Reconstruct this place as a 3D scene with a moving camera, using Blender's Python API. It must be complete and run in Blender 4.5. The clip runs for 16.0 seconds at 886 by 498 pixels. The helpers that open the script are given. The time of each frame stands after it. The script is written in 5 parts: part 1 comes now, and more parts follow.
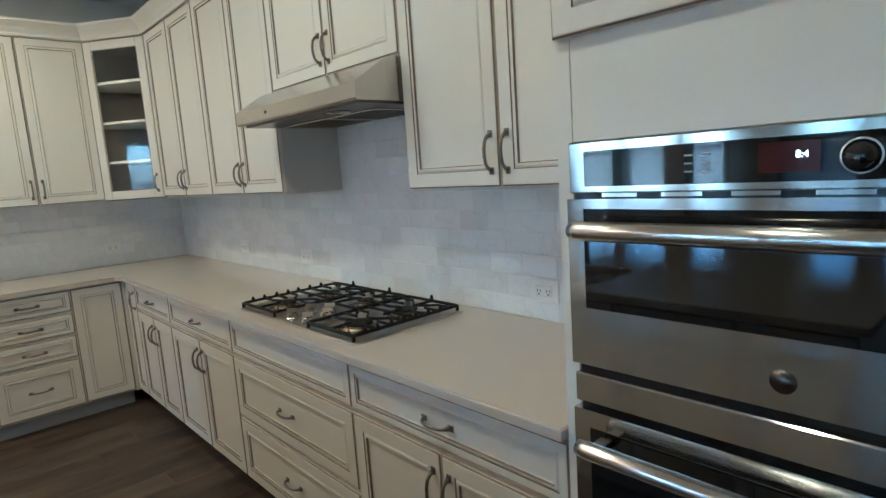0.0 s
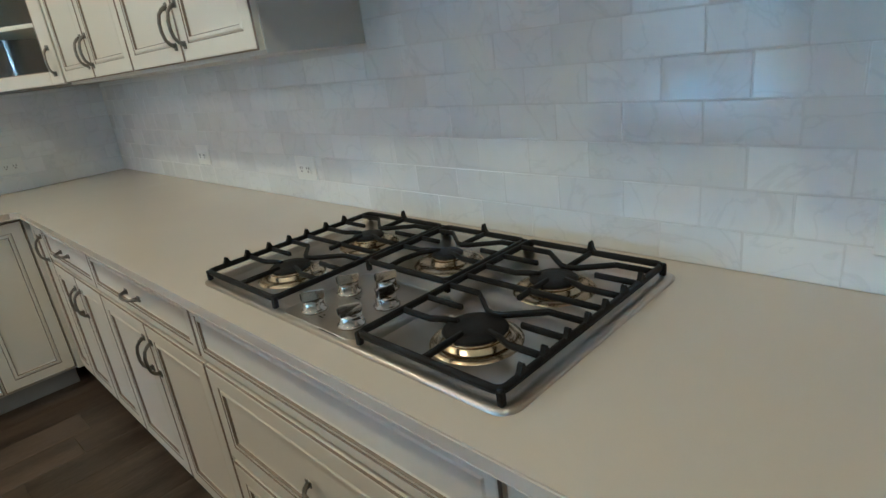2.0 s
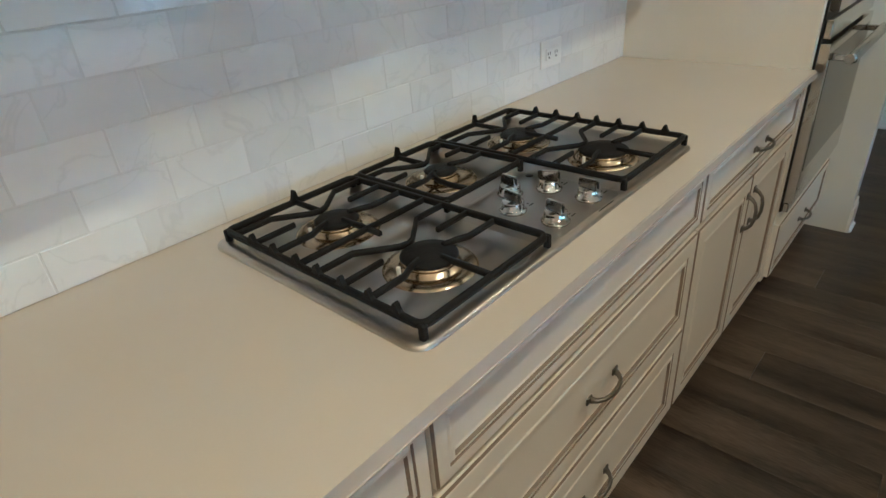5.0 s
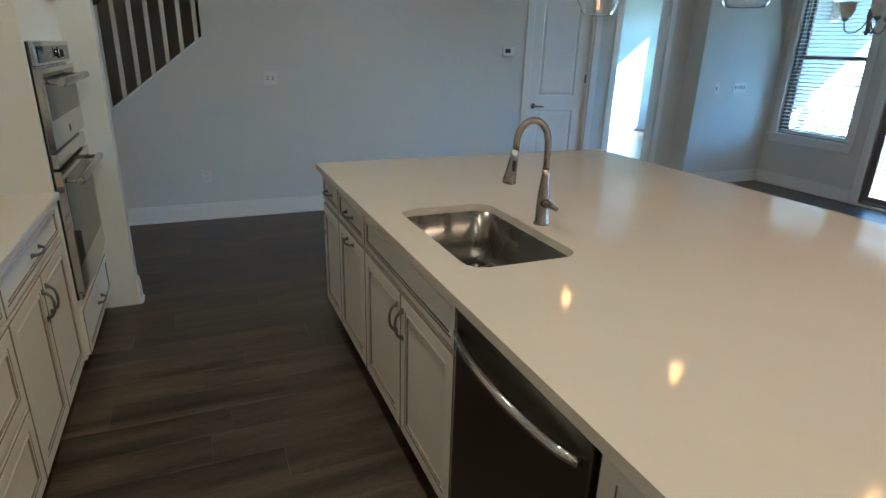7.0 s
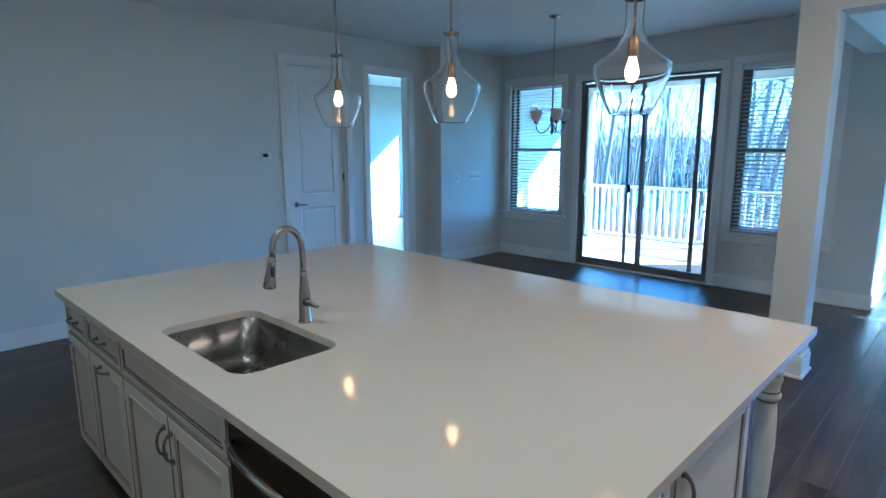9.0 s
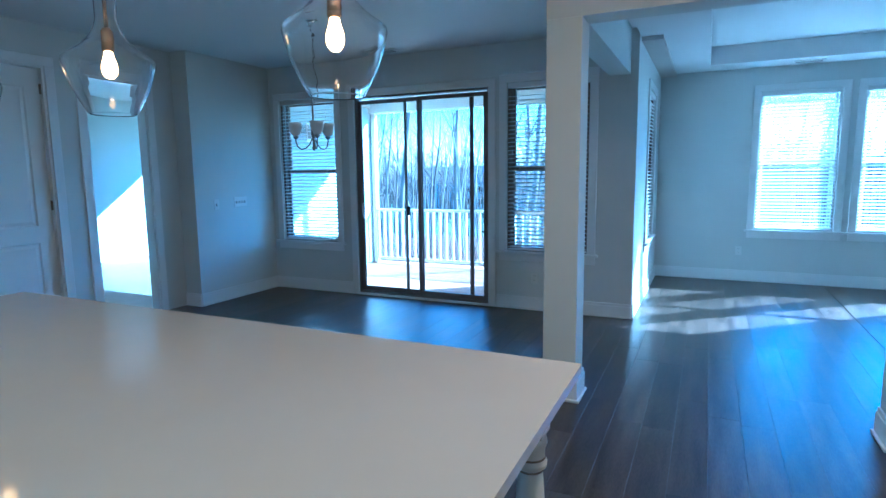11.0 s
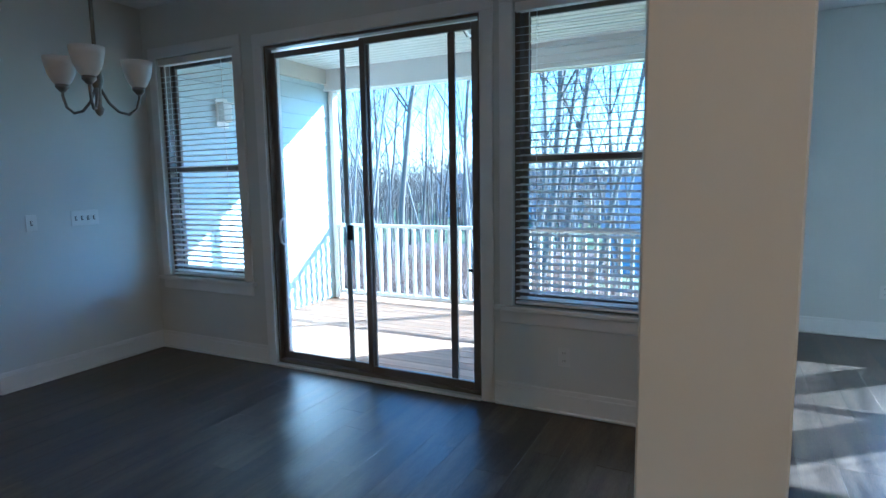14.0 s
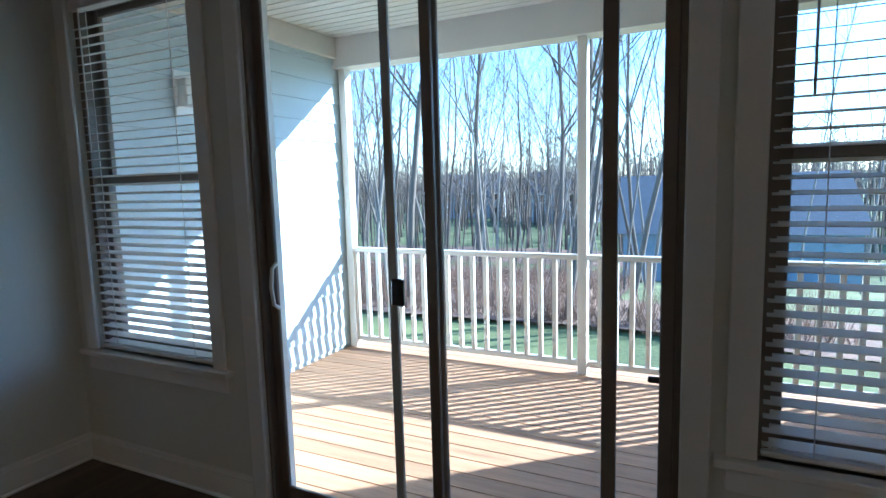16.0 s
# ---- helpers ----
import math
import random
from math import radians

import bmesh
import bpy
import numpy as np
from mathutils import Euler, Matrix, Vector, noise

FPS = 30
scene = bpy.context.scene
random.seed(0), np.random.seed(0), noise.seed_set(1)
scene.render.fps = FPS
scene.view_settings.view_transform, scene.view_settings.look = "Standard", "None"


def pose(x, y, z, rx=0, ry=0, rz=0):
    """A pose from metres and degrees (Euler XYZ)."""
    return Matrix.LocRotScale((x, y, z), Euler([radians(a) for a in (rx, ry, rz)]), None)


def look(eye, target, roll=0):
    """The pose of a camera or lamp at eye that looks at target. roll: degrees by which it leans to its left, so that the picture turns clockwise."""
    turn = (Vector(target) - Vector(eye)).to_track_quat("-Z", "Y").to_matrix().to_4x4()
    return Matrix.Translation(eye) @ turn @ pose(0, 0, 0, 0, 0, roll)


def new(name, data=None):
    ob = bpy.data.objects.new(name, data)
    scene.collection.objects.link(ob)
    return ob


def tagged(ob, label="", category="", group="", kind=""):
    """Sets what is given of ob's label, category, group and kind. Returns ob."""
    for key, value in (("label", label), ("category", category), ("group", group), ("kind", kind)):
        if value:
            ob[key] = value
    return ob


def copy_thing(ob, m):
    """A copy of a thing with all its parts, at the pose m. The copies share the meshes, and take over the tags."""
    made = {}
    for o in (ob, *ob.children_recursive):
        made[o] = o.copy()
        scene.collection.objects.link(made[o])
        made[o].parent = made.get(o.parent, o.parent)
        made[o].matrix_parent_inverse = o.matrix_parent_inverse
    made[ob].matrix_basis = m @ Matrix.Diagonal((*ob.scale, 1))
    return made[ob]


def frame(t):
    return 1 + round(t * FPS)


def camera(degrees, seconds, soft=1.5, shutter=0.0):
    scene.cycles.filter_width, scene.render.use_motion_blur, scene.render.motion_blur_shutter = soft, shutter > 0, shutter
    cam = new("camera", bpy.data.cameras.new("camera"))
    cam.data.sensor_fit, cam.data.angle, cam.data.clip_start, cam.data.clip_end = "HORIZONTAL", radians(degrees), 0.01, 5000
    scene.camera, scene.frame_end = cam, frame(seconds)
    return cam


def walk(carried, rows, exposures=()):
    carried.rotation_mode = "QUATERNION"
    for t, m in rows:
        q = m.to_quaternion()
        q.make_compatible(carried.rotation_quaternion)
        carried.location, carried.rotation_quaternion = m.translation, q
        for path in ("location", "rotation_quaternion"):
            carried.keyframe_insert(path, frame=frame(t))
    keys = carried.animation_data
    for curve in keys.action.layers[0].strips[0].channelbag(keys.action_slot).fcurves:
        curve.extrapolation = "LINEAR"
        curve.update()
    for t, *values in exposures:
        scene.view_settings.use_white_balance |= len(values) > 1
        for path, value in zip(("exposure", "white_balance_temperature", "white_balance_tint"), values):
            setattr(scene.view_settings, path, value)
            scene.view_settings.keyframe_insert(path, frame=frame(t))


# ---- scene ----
cam = camera(76.0, 16.0)
PATH = [
    (0, (5.128, -1.599, 1.48), (3.668, -0.262, 1.197), -3.9),
    (0.5, (4.886, -1.35, 1.442), (3.383, -0.078, 1.089), -3.9),
    (1, (4.54, -1.203, 1.421), (3.013, 0.01, 0.974), -3.9),
    (1.5, (4.257, -1.079, 1.395), (2.754, 0.115, 0.834), -5.2),
    (2, (3.975, -1.065, 1.373), (2.616, 0.24, 0.703), -7.2),
    (2.5, (3.675, -1.007, 1.356), (2.608, 0.47, 0.532), -10.3),
    (3, (3.388, -0.891, 1.355), (2.824, 0.75, 0.36), -11.3),
    (5.3, (2.149, -1.07, 1.396), (3.633, -0.091, 0.48), -3.9),
    (5.5, (2.068, -1.099, 1.426), (3.678, -0.343, 0.511), -2.4),
    (6, (1.909, -1.147, 1.423), (3.713, -1.058, 0.564), 0.7),
    (6.5, (1.763, -1.218, 1.479), (3.559, -1.634, 0.703), 1.8),
    (7, (1.662, -1.233, 1.535), (3.388, -1.988, 0.864), 1.7),
    (7.5, (1.551, -1.182, 1.608), (3.192, -2.171, 1.037), 0.8),
    (8, (1.481, -1.17, 1.64), (3.039, -2.329, 1.162), 0.1),
    (8.5, (1.462, -1.172, 1.639), (2.935, -2.461, 1.226), -0.2),
    (9, (1.457, -1.203, 1.619), (2.831, -2.611, 1.256), -0.3),
    (9.5, (1.5, -1.295, 1.603), (2.749, -2.82, 1.268), -0.6),
    (10, (1.582, -1.465, 1.555), (2.68, -3.109, 1.254), -0.5),
    (10.2, (1.556, -1.529, 1.548), (2.592, -3.213, 1.245), -0.5),
    (12.3, (1.615, -3.231, 1.422), (2.32, -5.09, 1.203), -1.3),
    (12.5, (1.678, -3.417, 1.416), (2.4, -5.27, 1.201), -1.4),
    (13, (1.82, -3.856, 1.411), (2.593, -5.687, 1.189), -1.3),
    (13.5, (2.049, -4.286, 1.431), (2.906, -6.078, 1.198), -1.1),
    (14, (2.39, -4.663, 1.419), (3.279, -6.438, 1.178), -0.9),
    (14.5, (2.687, -5.029, 1.442), (3.616, -6.783, 1.196), -1.0),
    (15, (3.033, -5.407, 1.448), (3.979, -7.152, 1.197), -1.4),
    (15.5, (3.326, -5.756, 1.48), (4.237, -7.519, 1.232), -1.3),
    (16, (3.651, -6.099, 1.489), (4.537, -7.876, 1.251), -1.6),
]
EXPOSURES = [(0.0, 3.72, 4080, -10), (1.0, 3.72, 4060, -12), (2.0, 3.70, 4100, -12), (3.0, 3.45, 4120, -12), (5.5, 3.97, 4380, -9), (6.5, 3.83, 4330, -10), (7.5, 3.54, 4090, -10), (8.5, 3.52, 3700, -10), (9.5, 3.55, 3400, -10), (10.0, 3.5, 3300, -11), (12.5, 3.08, 3500, -10), (13.5, 2.88, 3900, -7), (14.5, 2.8, 4350, -4), (16.0, 2.2, 4850, 0)]
walk(cam, [(t, look(eye, target, roll)) for t, eye, target, roll in PATH], EXPOSURES)

# ---- world, sun, exposure ----
SUN_TO = Vector((1.18, 1.0, -0.766)).normalized()
world = bpy.data.worlds.new("world")
scene.world = world
world.use_nodes = True
wn = world.node_tree.nodes
sky = wn.new("ShaderNodeTexSky")
sky.sky_type, sky.sun_disc = "NISHITA", False
sky.sun_elevation = math.asin(-SUN_TO.z)
sky.sun_rotation = math.atan2(-SUN_TO.x, -SUN_TO.y)
sky.air_density, sky.dust_density, sky.ozone_density = 1.0, 0.05, 4.0
world.node_tree.links.new(sky.outputs[0], wn["Background"].inputs[0])
wn["Background"].inputs[1].default_value = 0.15
sun_data = bpy.data.lights.new("sun", "SUN")
sun_data.energy, sun_data.angle, sun_data.color = 5.0, radians(0.5), (1.0, 0.94, 0.86)
sun = new("sun", sun_data)
sun.rotation_euler = SUN_TO.to_track_quat("-Z", "Y").to_euler()


# ---- mesh helpers ----
def link_mesh(name, bm, mats):
    me = bpy.data.meshes.new(name)
    bmesh.ops.recalc_face_normals(bm, faces=bm.faces)
    bm.to_mesh(me)
    bm.free()
    for m in mats if isinstance(mats, (list, tuple)) else [mats]:
        me.materials.append(m)
    return me


def thing(name, bm=None, mats=None, at=(0, 0, 0), rz=0, label="", category="", group="", kind=""):
    ob = new(name, link_mesh(name, bm, mats) if bm else None)
    ob.matrix_basis = pose(*at, 0, 0, rz)
    return tagged(ob, label, category, group, kind)


def part(name, bm, mats, parent, label="", at=None, rz=0):
    ob = new(name, link_mesh(name, bm, mats) if isinstance(bm, bmesh.types.BMesh) else bm)
    ob.parent = parent
    if at is not None:
        ob.matrix_basis = pose(*at, 0, 0, rz)
    return tagged(ob, label)


def box(bm, x0, y0, z0, x1, y1, z1, bev=0.0, seg=1):
    r = bmesh.ops.create_cube(bm, size=1, matrix=Matrix.Translation(((x0 + x1) / 2, (y0 + y1) / 2, (z0 + z1) / 2))
                              @ Matrix.Diagonal((abs(x1 - x0), abs(y1 - y0), abs(z1 - z0), 1)))
    if bev:
        es = list({e for v in r["verts"] for e in v.link_edges})
        bmesh.ops.bevel(bm, geom=es, offset=bev, segments=seg, affect="EDGES", profile=0.5)
    return bm


def boxm(*a, **k):
    return box(bmesh.new(), *a, **k)


def cyl(bm, x, y, z0, z1, r0, r1=None, n=20):
    r1 = r0 if r1 is None else r1
    bmesh.ops.create_cone(bm, cap_ends=True, segments=n, radius1=r0, radius2=r1, depth=z1 - z0,
                          matrix=Matrix.Translation((x, y, (z0 + z1) / 2)))
    return bm


def smooth(bm):
    for f in bm.faces:
        f.smooth = True
    return bm


def lathe(profile, n=28, bm=None, cx=0, cy=0):
    """Turned solid from (radius, height) pairs."""
    bm = bm or bmesh.new()
    rings = []
    for r, z in profile:
        if r < 1e-5:
            rings.append([bm.verts.new((cx, cy, z))])
        else:
            rings.append([bm.verts.new((cx + r * math.cos(2 * math.pi * i / n), cy + r * math.sin(2 * math.pi * i / n), z)) for i in range(n)])
    for a, b in zip(rings, rings[1:]):
        for i in range(n):
            j = (i + 1) % n
            if len(a) == 1 and len(b) == 1:
                continue
            if len(a) == 1:
                f = bm.faces.new((a[0], b[i], b[j]))
            elif len(b) == 1:
                f = bm.faces.new((a[i], a[j], b[0]))
            else:
                f = bm.faces.new((a[i], a[j], b[j], b[i]))
            f.smooth = True
    return bm


def tube(pts, rad, n=10, bm=None, cap=True):
    """Round bar through points; rad is one radius or one for each point."""
    bm = bm or bmesh.new()
    pts = [Vector(p) for p in pts]
    rads = rad if isinstance(rad, (list, tuple)) else [rad] * len(pts)
    up, rings = None, []
    for i, p in enumerate(pts):
        d = (pts[min(i + 1, len(pts) - 1)] - pts[max(i - 1, 0)]).normalized()
        if up is None:
            up = d.orthogonal().normalized()
        up = (up - d * up.dot(d)).normalized()
        side = d.cross(up)
        rings.append([bm.verts.new(p + rads[i] * (up * math.cos(2 * math.pi * k / n) + side * math.sin(2 * math.pi * k / n))) for k in range(n)])
    for a, b in zip(rings, rings[1:]):
        for k in range(n):
            bm.faces.new((a[k], a[(k + 1) % n], b[(k + 1) % n], b[k])).smooth = True
    if cap:
        bm.faces.new(rings[0])
        bm.faces.new(rings[-1])
    return bm


def prism(poly, z0, z1, bm=None):
    """Upright solid over a plan polygon."""
    bm = bm or bmesh.new()
    a = [bm.verts.new((x, y, z0)) for x, y in poly]
    b = [bm.verts.new((x, y, z1)) for x, y in poly]
    bm.faces.new(a)
    bm.faces.new(b)
    for i in range(len(poly)):
        j = (i + 1) % len(poly)
        bm.faces.new((a[i], a[j], b[j], b[i]))
    return bm


def extrude_x(poly, x0, x1, bm=None):
    """Solid with the section poly of (y, z) pairs, drawn out along x."""
    bm = bm or bmesh.new()
    a = [bm.verts.new((x0, y, z)) for y, z in poly]
    b = [bm.verts.new((x1, y, z)) for y, z in poly]
    bm.faces.new(a)
    bm.faces.new(b)
    for i in range(len(poly)):
        j = (i + 1) % len(poly)
        bm.faces.new((a[i], a[j], b[j], b[i]))
    return bm


def rounded(x0, y0, x1, y1, r, n=6):
    pts = []
    for cx, cy, a in ((x1 - r, y1 - r, 0), (x0 + r, y1 - r, 90), (x0 + r, y0 + r, 180), (x1 - r, y0 + r, 270)):
        for i in range(n + 1):
            t = radians(a + 90 * i / n)
            pts.append((cx + r * math.cos(t), cy + r * math.sin(t)))
    return pts


# ---- materials ----
def mat(name, col, rough=0.5, metal=0.0, var=0.08, scale=3.0, fine=60.0, bump=0.05, spec=0.5, stretch=(1, 1, 1), piece=0.0, rvar=0.06, tint=None, coat=0.0, contrast=0.0, island=False):
    """Painted or plain surface: broad unevenness, fine grain and relief, some change of gloss; piece: change from piece to piece."""
    m = bpy.data.materials.new(name)
    m.use_nodes = True
    nt, N = m.node_tree, m.node_tree.nodes
    L = nt.links.new
    b = N["Principled BSDF"]
    tc = N.new("ShaderNodeTexCoord")
    mp = N.new("ShaderNodeMapping")
    mp.inputs["Scale"].default_value = stretch
    L(tc.outputs["Object"], mp.inputs[0])
    info = N.new("ShaderNodeNewGeometry" if island else "ShaderNodeObjectInfo")
    pick = info.outputs["Random Per Island" if island else "Random"]
    vec = mp.outputs[0]
    if piece:
        add = N.new("ShaderNodeVectorMath")
        add.operation = "MULTIPLY_ADD"
        add.inputs[1].default_value = (37, 53, 71)
        L(pick, add.inputs[0])
        L(mp.outputs[0], add.inputs[2])
        vec = add.outputs[0]
    n1, n2 = N.new("ShaderNodeTexNoise"), N.new("ShaderNodeTexNoise")
    for n, s, d in ((n1, scale, 4), (n2, fine, 3)):
        n.inputs["Scale"].default_value, n.inputs["Detail"].default_value = s, d
        L(vec, n.inputs["Vector"])
    mix = N.new("ShaderNodeMix")
    mix.data_type = "RGBA"
    lo = tuple(max(0, c * (1 - var * 1.6)) for c in col)
    hi = tint or tuple(min(1, c * (1 + var)) for c in col)
    mix.inputs["A"].default_value, mix.inputs["B"].default_value = (*lo, 1), (*hi, 1)
    avg = N.new("ShaderNodeMath")
    avg.operation = "MULTIPLY_ADD"
    avg.inputs[1].default_value = 0.35
    L(n2.outputs[0], avg.inputs[0])
    sc = N.new("ShaderNodeMath")
    sc.operation = "MULTIPLY"
    sc.inputs[1].default_value = 0.65
    L(n1.outputs[0], sc.inputs[0])
    L(sc.outputs[0], avg.inputs[2])
    fac = avg.outputs[0]
    if contrast:
        cr = N.new("ShaderNodeMapRange")
        cr.inputs["From Min"].default_value, cr.inputs["From Max"].default_value = 0.5 - contrast, 0.5 + contrast
        L(fac, cr.inputs[0])
        fac = cr.outputs[0]
    L(fac, mix.inputs["Factor"])
    out = mix.outputs["Result"]
    if piece:
        hsv = N.new("ShaderNodeHueSaturation")
        mr = N.new("ShaderNodeMapRange")
        mr.inputs["To Min"].default_value, mr.inputs["To Max"].default_value = 1 - piece, 1 + piece
        L(pick, mr.inputs[0])
        L(mr.outputs[0], hsv.inputs["Value"])
        L(out, hsv.inputs["Color"])
        out = hsv.outputs[0]
    L(out, b.inputs["Base Color"])
    rr = N.new("ShaderNodeMapRange")
    rr.inputs["To Min"].default_value, rr.inputs["To Max"].default_value = max(0.02, rough - rvar), min(1, rough + rvar)
    L(n1.outputs[0], rr.inputs[0])
    L(rr.outputs[0], b.inputs["Roughness"])
    b.inputs["Metallic"].default_value = metal
    b.inputs["Specular IOR Level"].default_value = spec
    b.inputs["Coat Weight"].default_value = coat
    if bump:
        bp = N.new("ShaderNodeBump")
        bp.inputs["Strength"].default_value, bp.inputs["Distance"].default_value = bump, 0.004
        L(n2.outputs[0], bp.inputs["Height"])
        L(bp.outputs[0], b.inputs["Normal"])
    return m


def glass(name, rough=0.0, col=(1, 1, 1), ior=1.45):
    m = bpy.data.materials.new(name)
    m.use_nodes = True
    b = m.node_tree.nodes["Principled BSDF"]
    b.inputs["Base Color"].default_value = (*col, 1)
    b.inputs["Roughness"].default_value, b.inputs["Transmission Weight"].default_value, b.inputs["IOR"].default_value = rough, 1.0, ior
    return m


def glow(name, col, strength):
    m = bpy.data.materials.new(name)
    m.use_nodes = True
    b = m.node_tree.nodes["Principled BSDF"]
    b.inputs["Base Color"].default_value = (0.8, 0.8, 0.8, 1)
    b.inputs["Emission Color"].default_value, b.inputs["Emission Strength"].default_value = (*col, 1), strength
    return m


M_WALL = mat("wall_paint", (0.70, 0.71, 0.675), 0.75, var=0.03, scale=0.8, fine=220, bump=0.10)
M_CEIL = mat("ceiling_paint", (0.82, 0.82, 0.81), 0.9, var=0.03, scale=0.6, fine=160, bump=0.12)
M_TRIM = mat("trim_paint", (0.83, 0.83, 0.81), 0.32, var=0.03, scale=2, fine=90, bump=0.03)
M_CAB = mat("cabinet_paint", (0.77, 0.73, 0.65), 0.38, var=0.035, scale=4, fine=120, bump=0.03)
M_GLAZE = mat("cabinet_glaze", (0.22, 0.17, 0.125), 0.5, var=0.35, scale=14, fine=90, bump=0.05)
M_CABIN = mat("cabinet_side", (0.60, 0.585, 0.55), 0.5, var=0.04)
M_QUARTZ = mat("quartz", (0.62, 0.555, 0.48), 0.085, var=0.035, scale=5, fine=420, bump=0.0, rvar=0.03)
M_PEWTER = mat("pewter", (0.27, 0.25, 0.22), 0.33, metal=1.0, var=0.3, scale=60, fine=300, bump=0.05)
M_STEEL = mat("brushed_steel", (0.58, 0.56, 0.53), 0.20, metal=1.0, var=0.06, scale=6, fine=140, bump=0.015, stretch=(0.6, 6, 30), rvar=0.06)
M_STEELX = mat("brushed_steel_flat", (0.60, 0.585, 0.56), 0.11, metal=1.0, var=0.04, scale=5, fine=160, bump=0.008, stretch=(0.5, 14, 14), rvar=0.05)
for m in (M_STEEL, M_STEELX):
    b = m.node_tree.nodes["Principled BSDF"]
    tg = m.node_tree.nodes.new("ShaderNodeTangent")
    tg.direction_type, tg.axis = "RADIAL", "X"
    b.inputs["Anisotropic"].default_value = 0.75
    m.node_tree.links.new(tg.outputs[0], b.inputs["Tangent"])
M_SINK = mat("sink_steel", (0.27, 0.255, 0.235), 0.28, metal=1.0, var=0.1, scale=8, fine=200, bump=0.05)
M_CHROME = mat("chrome", (0.50, 0.47, 0.43), 0.10, metal=1.0, var=0.03, bump=0.0, rvar=0.03)
M_NICKEL = mat("nickel", (0.36, 0.325, 0.285), 0.22, metal=1.0, var=0.06, scale=20, fine=200, bump=0.02)
M_TRAY = mat("cooktop_steel", (0.50, 0.46, 0.41), 0.30, metal=1.0, var=0.03, scale=3, fine=160, bump=0.004, stretch=(0.7, 6, 6), rvar=0.03)
M_BURNER = mat("heat_tinted_steel", (0.52, 0.42, 0.29), 0.24, metal=1.0, var=0.1, scale=20, fine=200, bump=0.02)
M_IRON = mat("cast_iron", (0.010, 0.010, 0.011), 0.6, var=0.2, scale=20, fine=320, bump=0.2, spec=0.22)
M_BLACK = mat("black_enamel", (0.012, 0.012, 0.014), 0.3, var=0.2, bump=0.03)
M_DARKSTEEL = mat("dark_steel", (0.15, 0.135, 0.12), 0.30, metal=1.0, var=0.12, scale=4, fine=160, bump=0.04, stretch=(0.5, 8, 8))
M_BLACKGLASS = mat("black_glass", (0.006, 0.007, 0.009), 0.04, var=0.1, bump=0.0, spec=0.7, rvar=0.02)
M_TOE = mat("toe_kick", (0.45, 0.45, 0.44), 0.6, var=0.06)
M_PLASTIC = mat("white_plastic", (0.78, 0.78, 0.75), 0.35, var=0.02, bump=0.01)
M_SLOT = mat("dark_slot", (0.02, 0.02, 0.02), 0.6, bump=0)
M_SCREEN = mat("screen_frame", (0.36, 0.37, 0.37), 0.45, metal=0.3, var=0.1, bump=0.03)
M_BRONZE = mat("bronze_frame", (0.19, 0.165, 0.148), 0.45, metal=0.1, var=0.15, scale=8, fine=150, bump=0.04)
M_GLASS = glass("pane_glass", ior=1.1)
M_SHADE = glass("seeded_glass", ior=1.4)
M_FROST = mat("frosted_glass", (0.82, 0.81, 0.78), 0.40, var=0.06, scale=18, fine=120, bump=0.02)
M_FROST.node_tree.nodes["Principled BSDF"].inputs["Transmission Weight"].default_value = 0.25
M_SLAT = mat("blind_slat", (0.84, 0.84, 0.82), 0.45, var=0.03, bump=0.02)
M_BULB = glow("bulb_filament", (1.0, 0.36, 0.075), 2.2)
M_SOCKET = mat("socket_bronze", (0.30, 0.20, 0.12), 0.35, metal=1.0, var=0.15, scale=20, fine=200, bump=0.02)
M_DOWN = glow("downlight_lens", (1.0, 0.84, 0.62), 4)
M_DIGIT = glow("display_digit", (1.0, 0.9, 0.85), 0.5)
M_REDWIN = mat("display_window", (0.055, 0.012, 0.012), 0.08, bump=0)
M_SIDING = mat("siding_paint", (0.52, 0.60, 0.64), 0.6, var=0.05, scale=3, fine=60, bump=0.18, stretch=(1, 0.25, 3))
M_DECK = mat("deck_boards", (0.45, 0.265, 0.15), 0.7, var=0.28, scale=3, fine=40, bump=0.25, stretch=(0.5, 7, 7), piece=0.16, contrast=0.25)
M_RAIL = mat("rail_paint", (0.66, 0.62, 0.55), 0.5, var=0.05)
M_PORCH = mat("porch_paint", (0.62, 0.585, 0.53), 0.6, var=0.04)
M_BARK = mat("bark", (0.13, 0.105, 0.085), 0.9, var=0.35, scale=5, fine=40, bump=0.5, stretch=(6, 6, 1), piece=0.35)
M_BARK2 = mat("pale_bark", (0.21, 0.185, 0.16), 0.9, var=0.3, scale=5, fine=40, bump=0.5, stretch=(6, 6, 1), piece=0.3)
M_GROUND = mat("lawn_and_leaf_litter", (0.080, 0.125, 0.032), 0.95, var=0.4, scale=0.35, fine=9, bump=0.3, tint=(0.17, 0.19, 0.065), contrast=0.2)
M_LITTER = mat("leaf_litter", (0.20, 0.125, 0.085), 0.95, var=0.45, scale=1.2, fine=14, bump=0.6)
M_HOUSE = mat("grey_siding", (0.20, 0.25, 0.30), 0.7, var=0.1, scale=0.5, fine=8, bump=0.1, stretch=(0.2, 0.2, 6))
M_HOUSE2 = mat("pale_siding", (0.34, 0.35, 0.37), 0.7, var=0.08, scale=0.5, fine=8, bump=0.1)
M_CABGLASS = glass("cabinet_glass", ior=1.5)
# cabinet colour darkened to stand in for the shade behind the glass door
M_CABSHADE = mat("cabinet_inside_shaded", (0.24, 0.23, 0.20), 0.6, var=0.06)
M_ROOF2 = mat("blue_grey_shingles", (0.10, 0.112, 0.13), 0.85, var=0.25, scale=2, fine=20, bump=0.4)
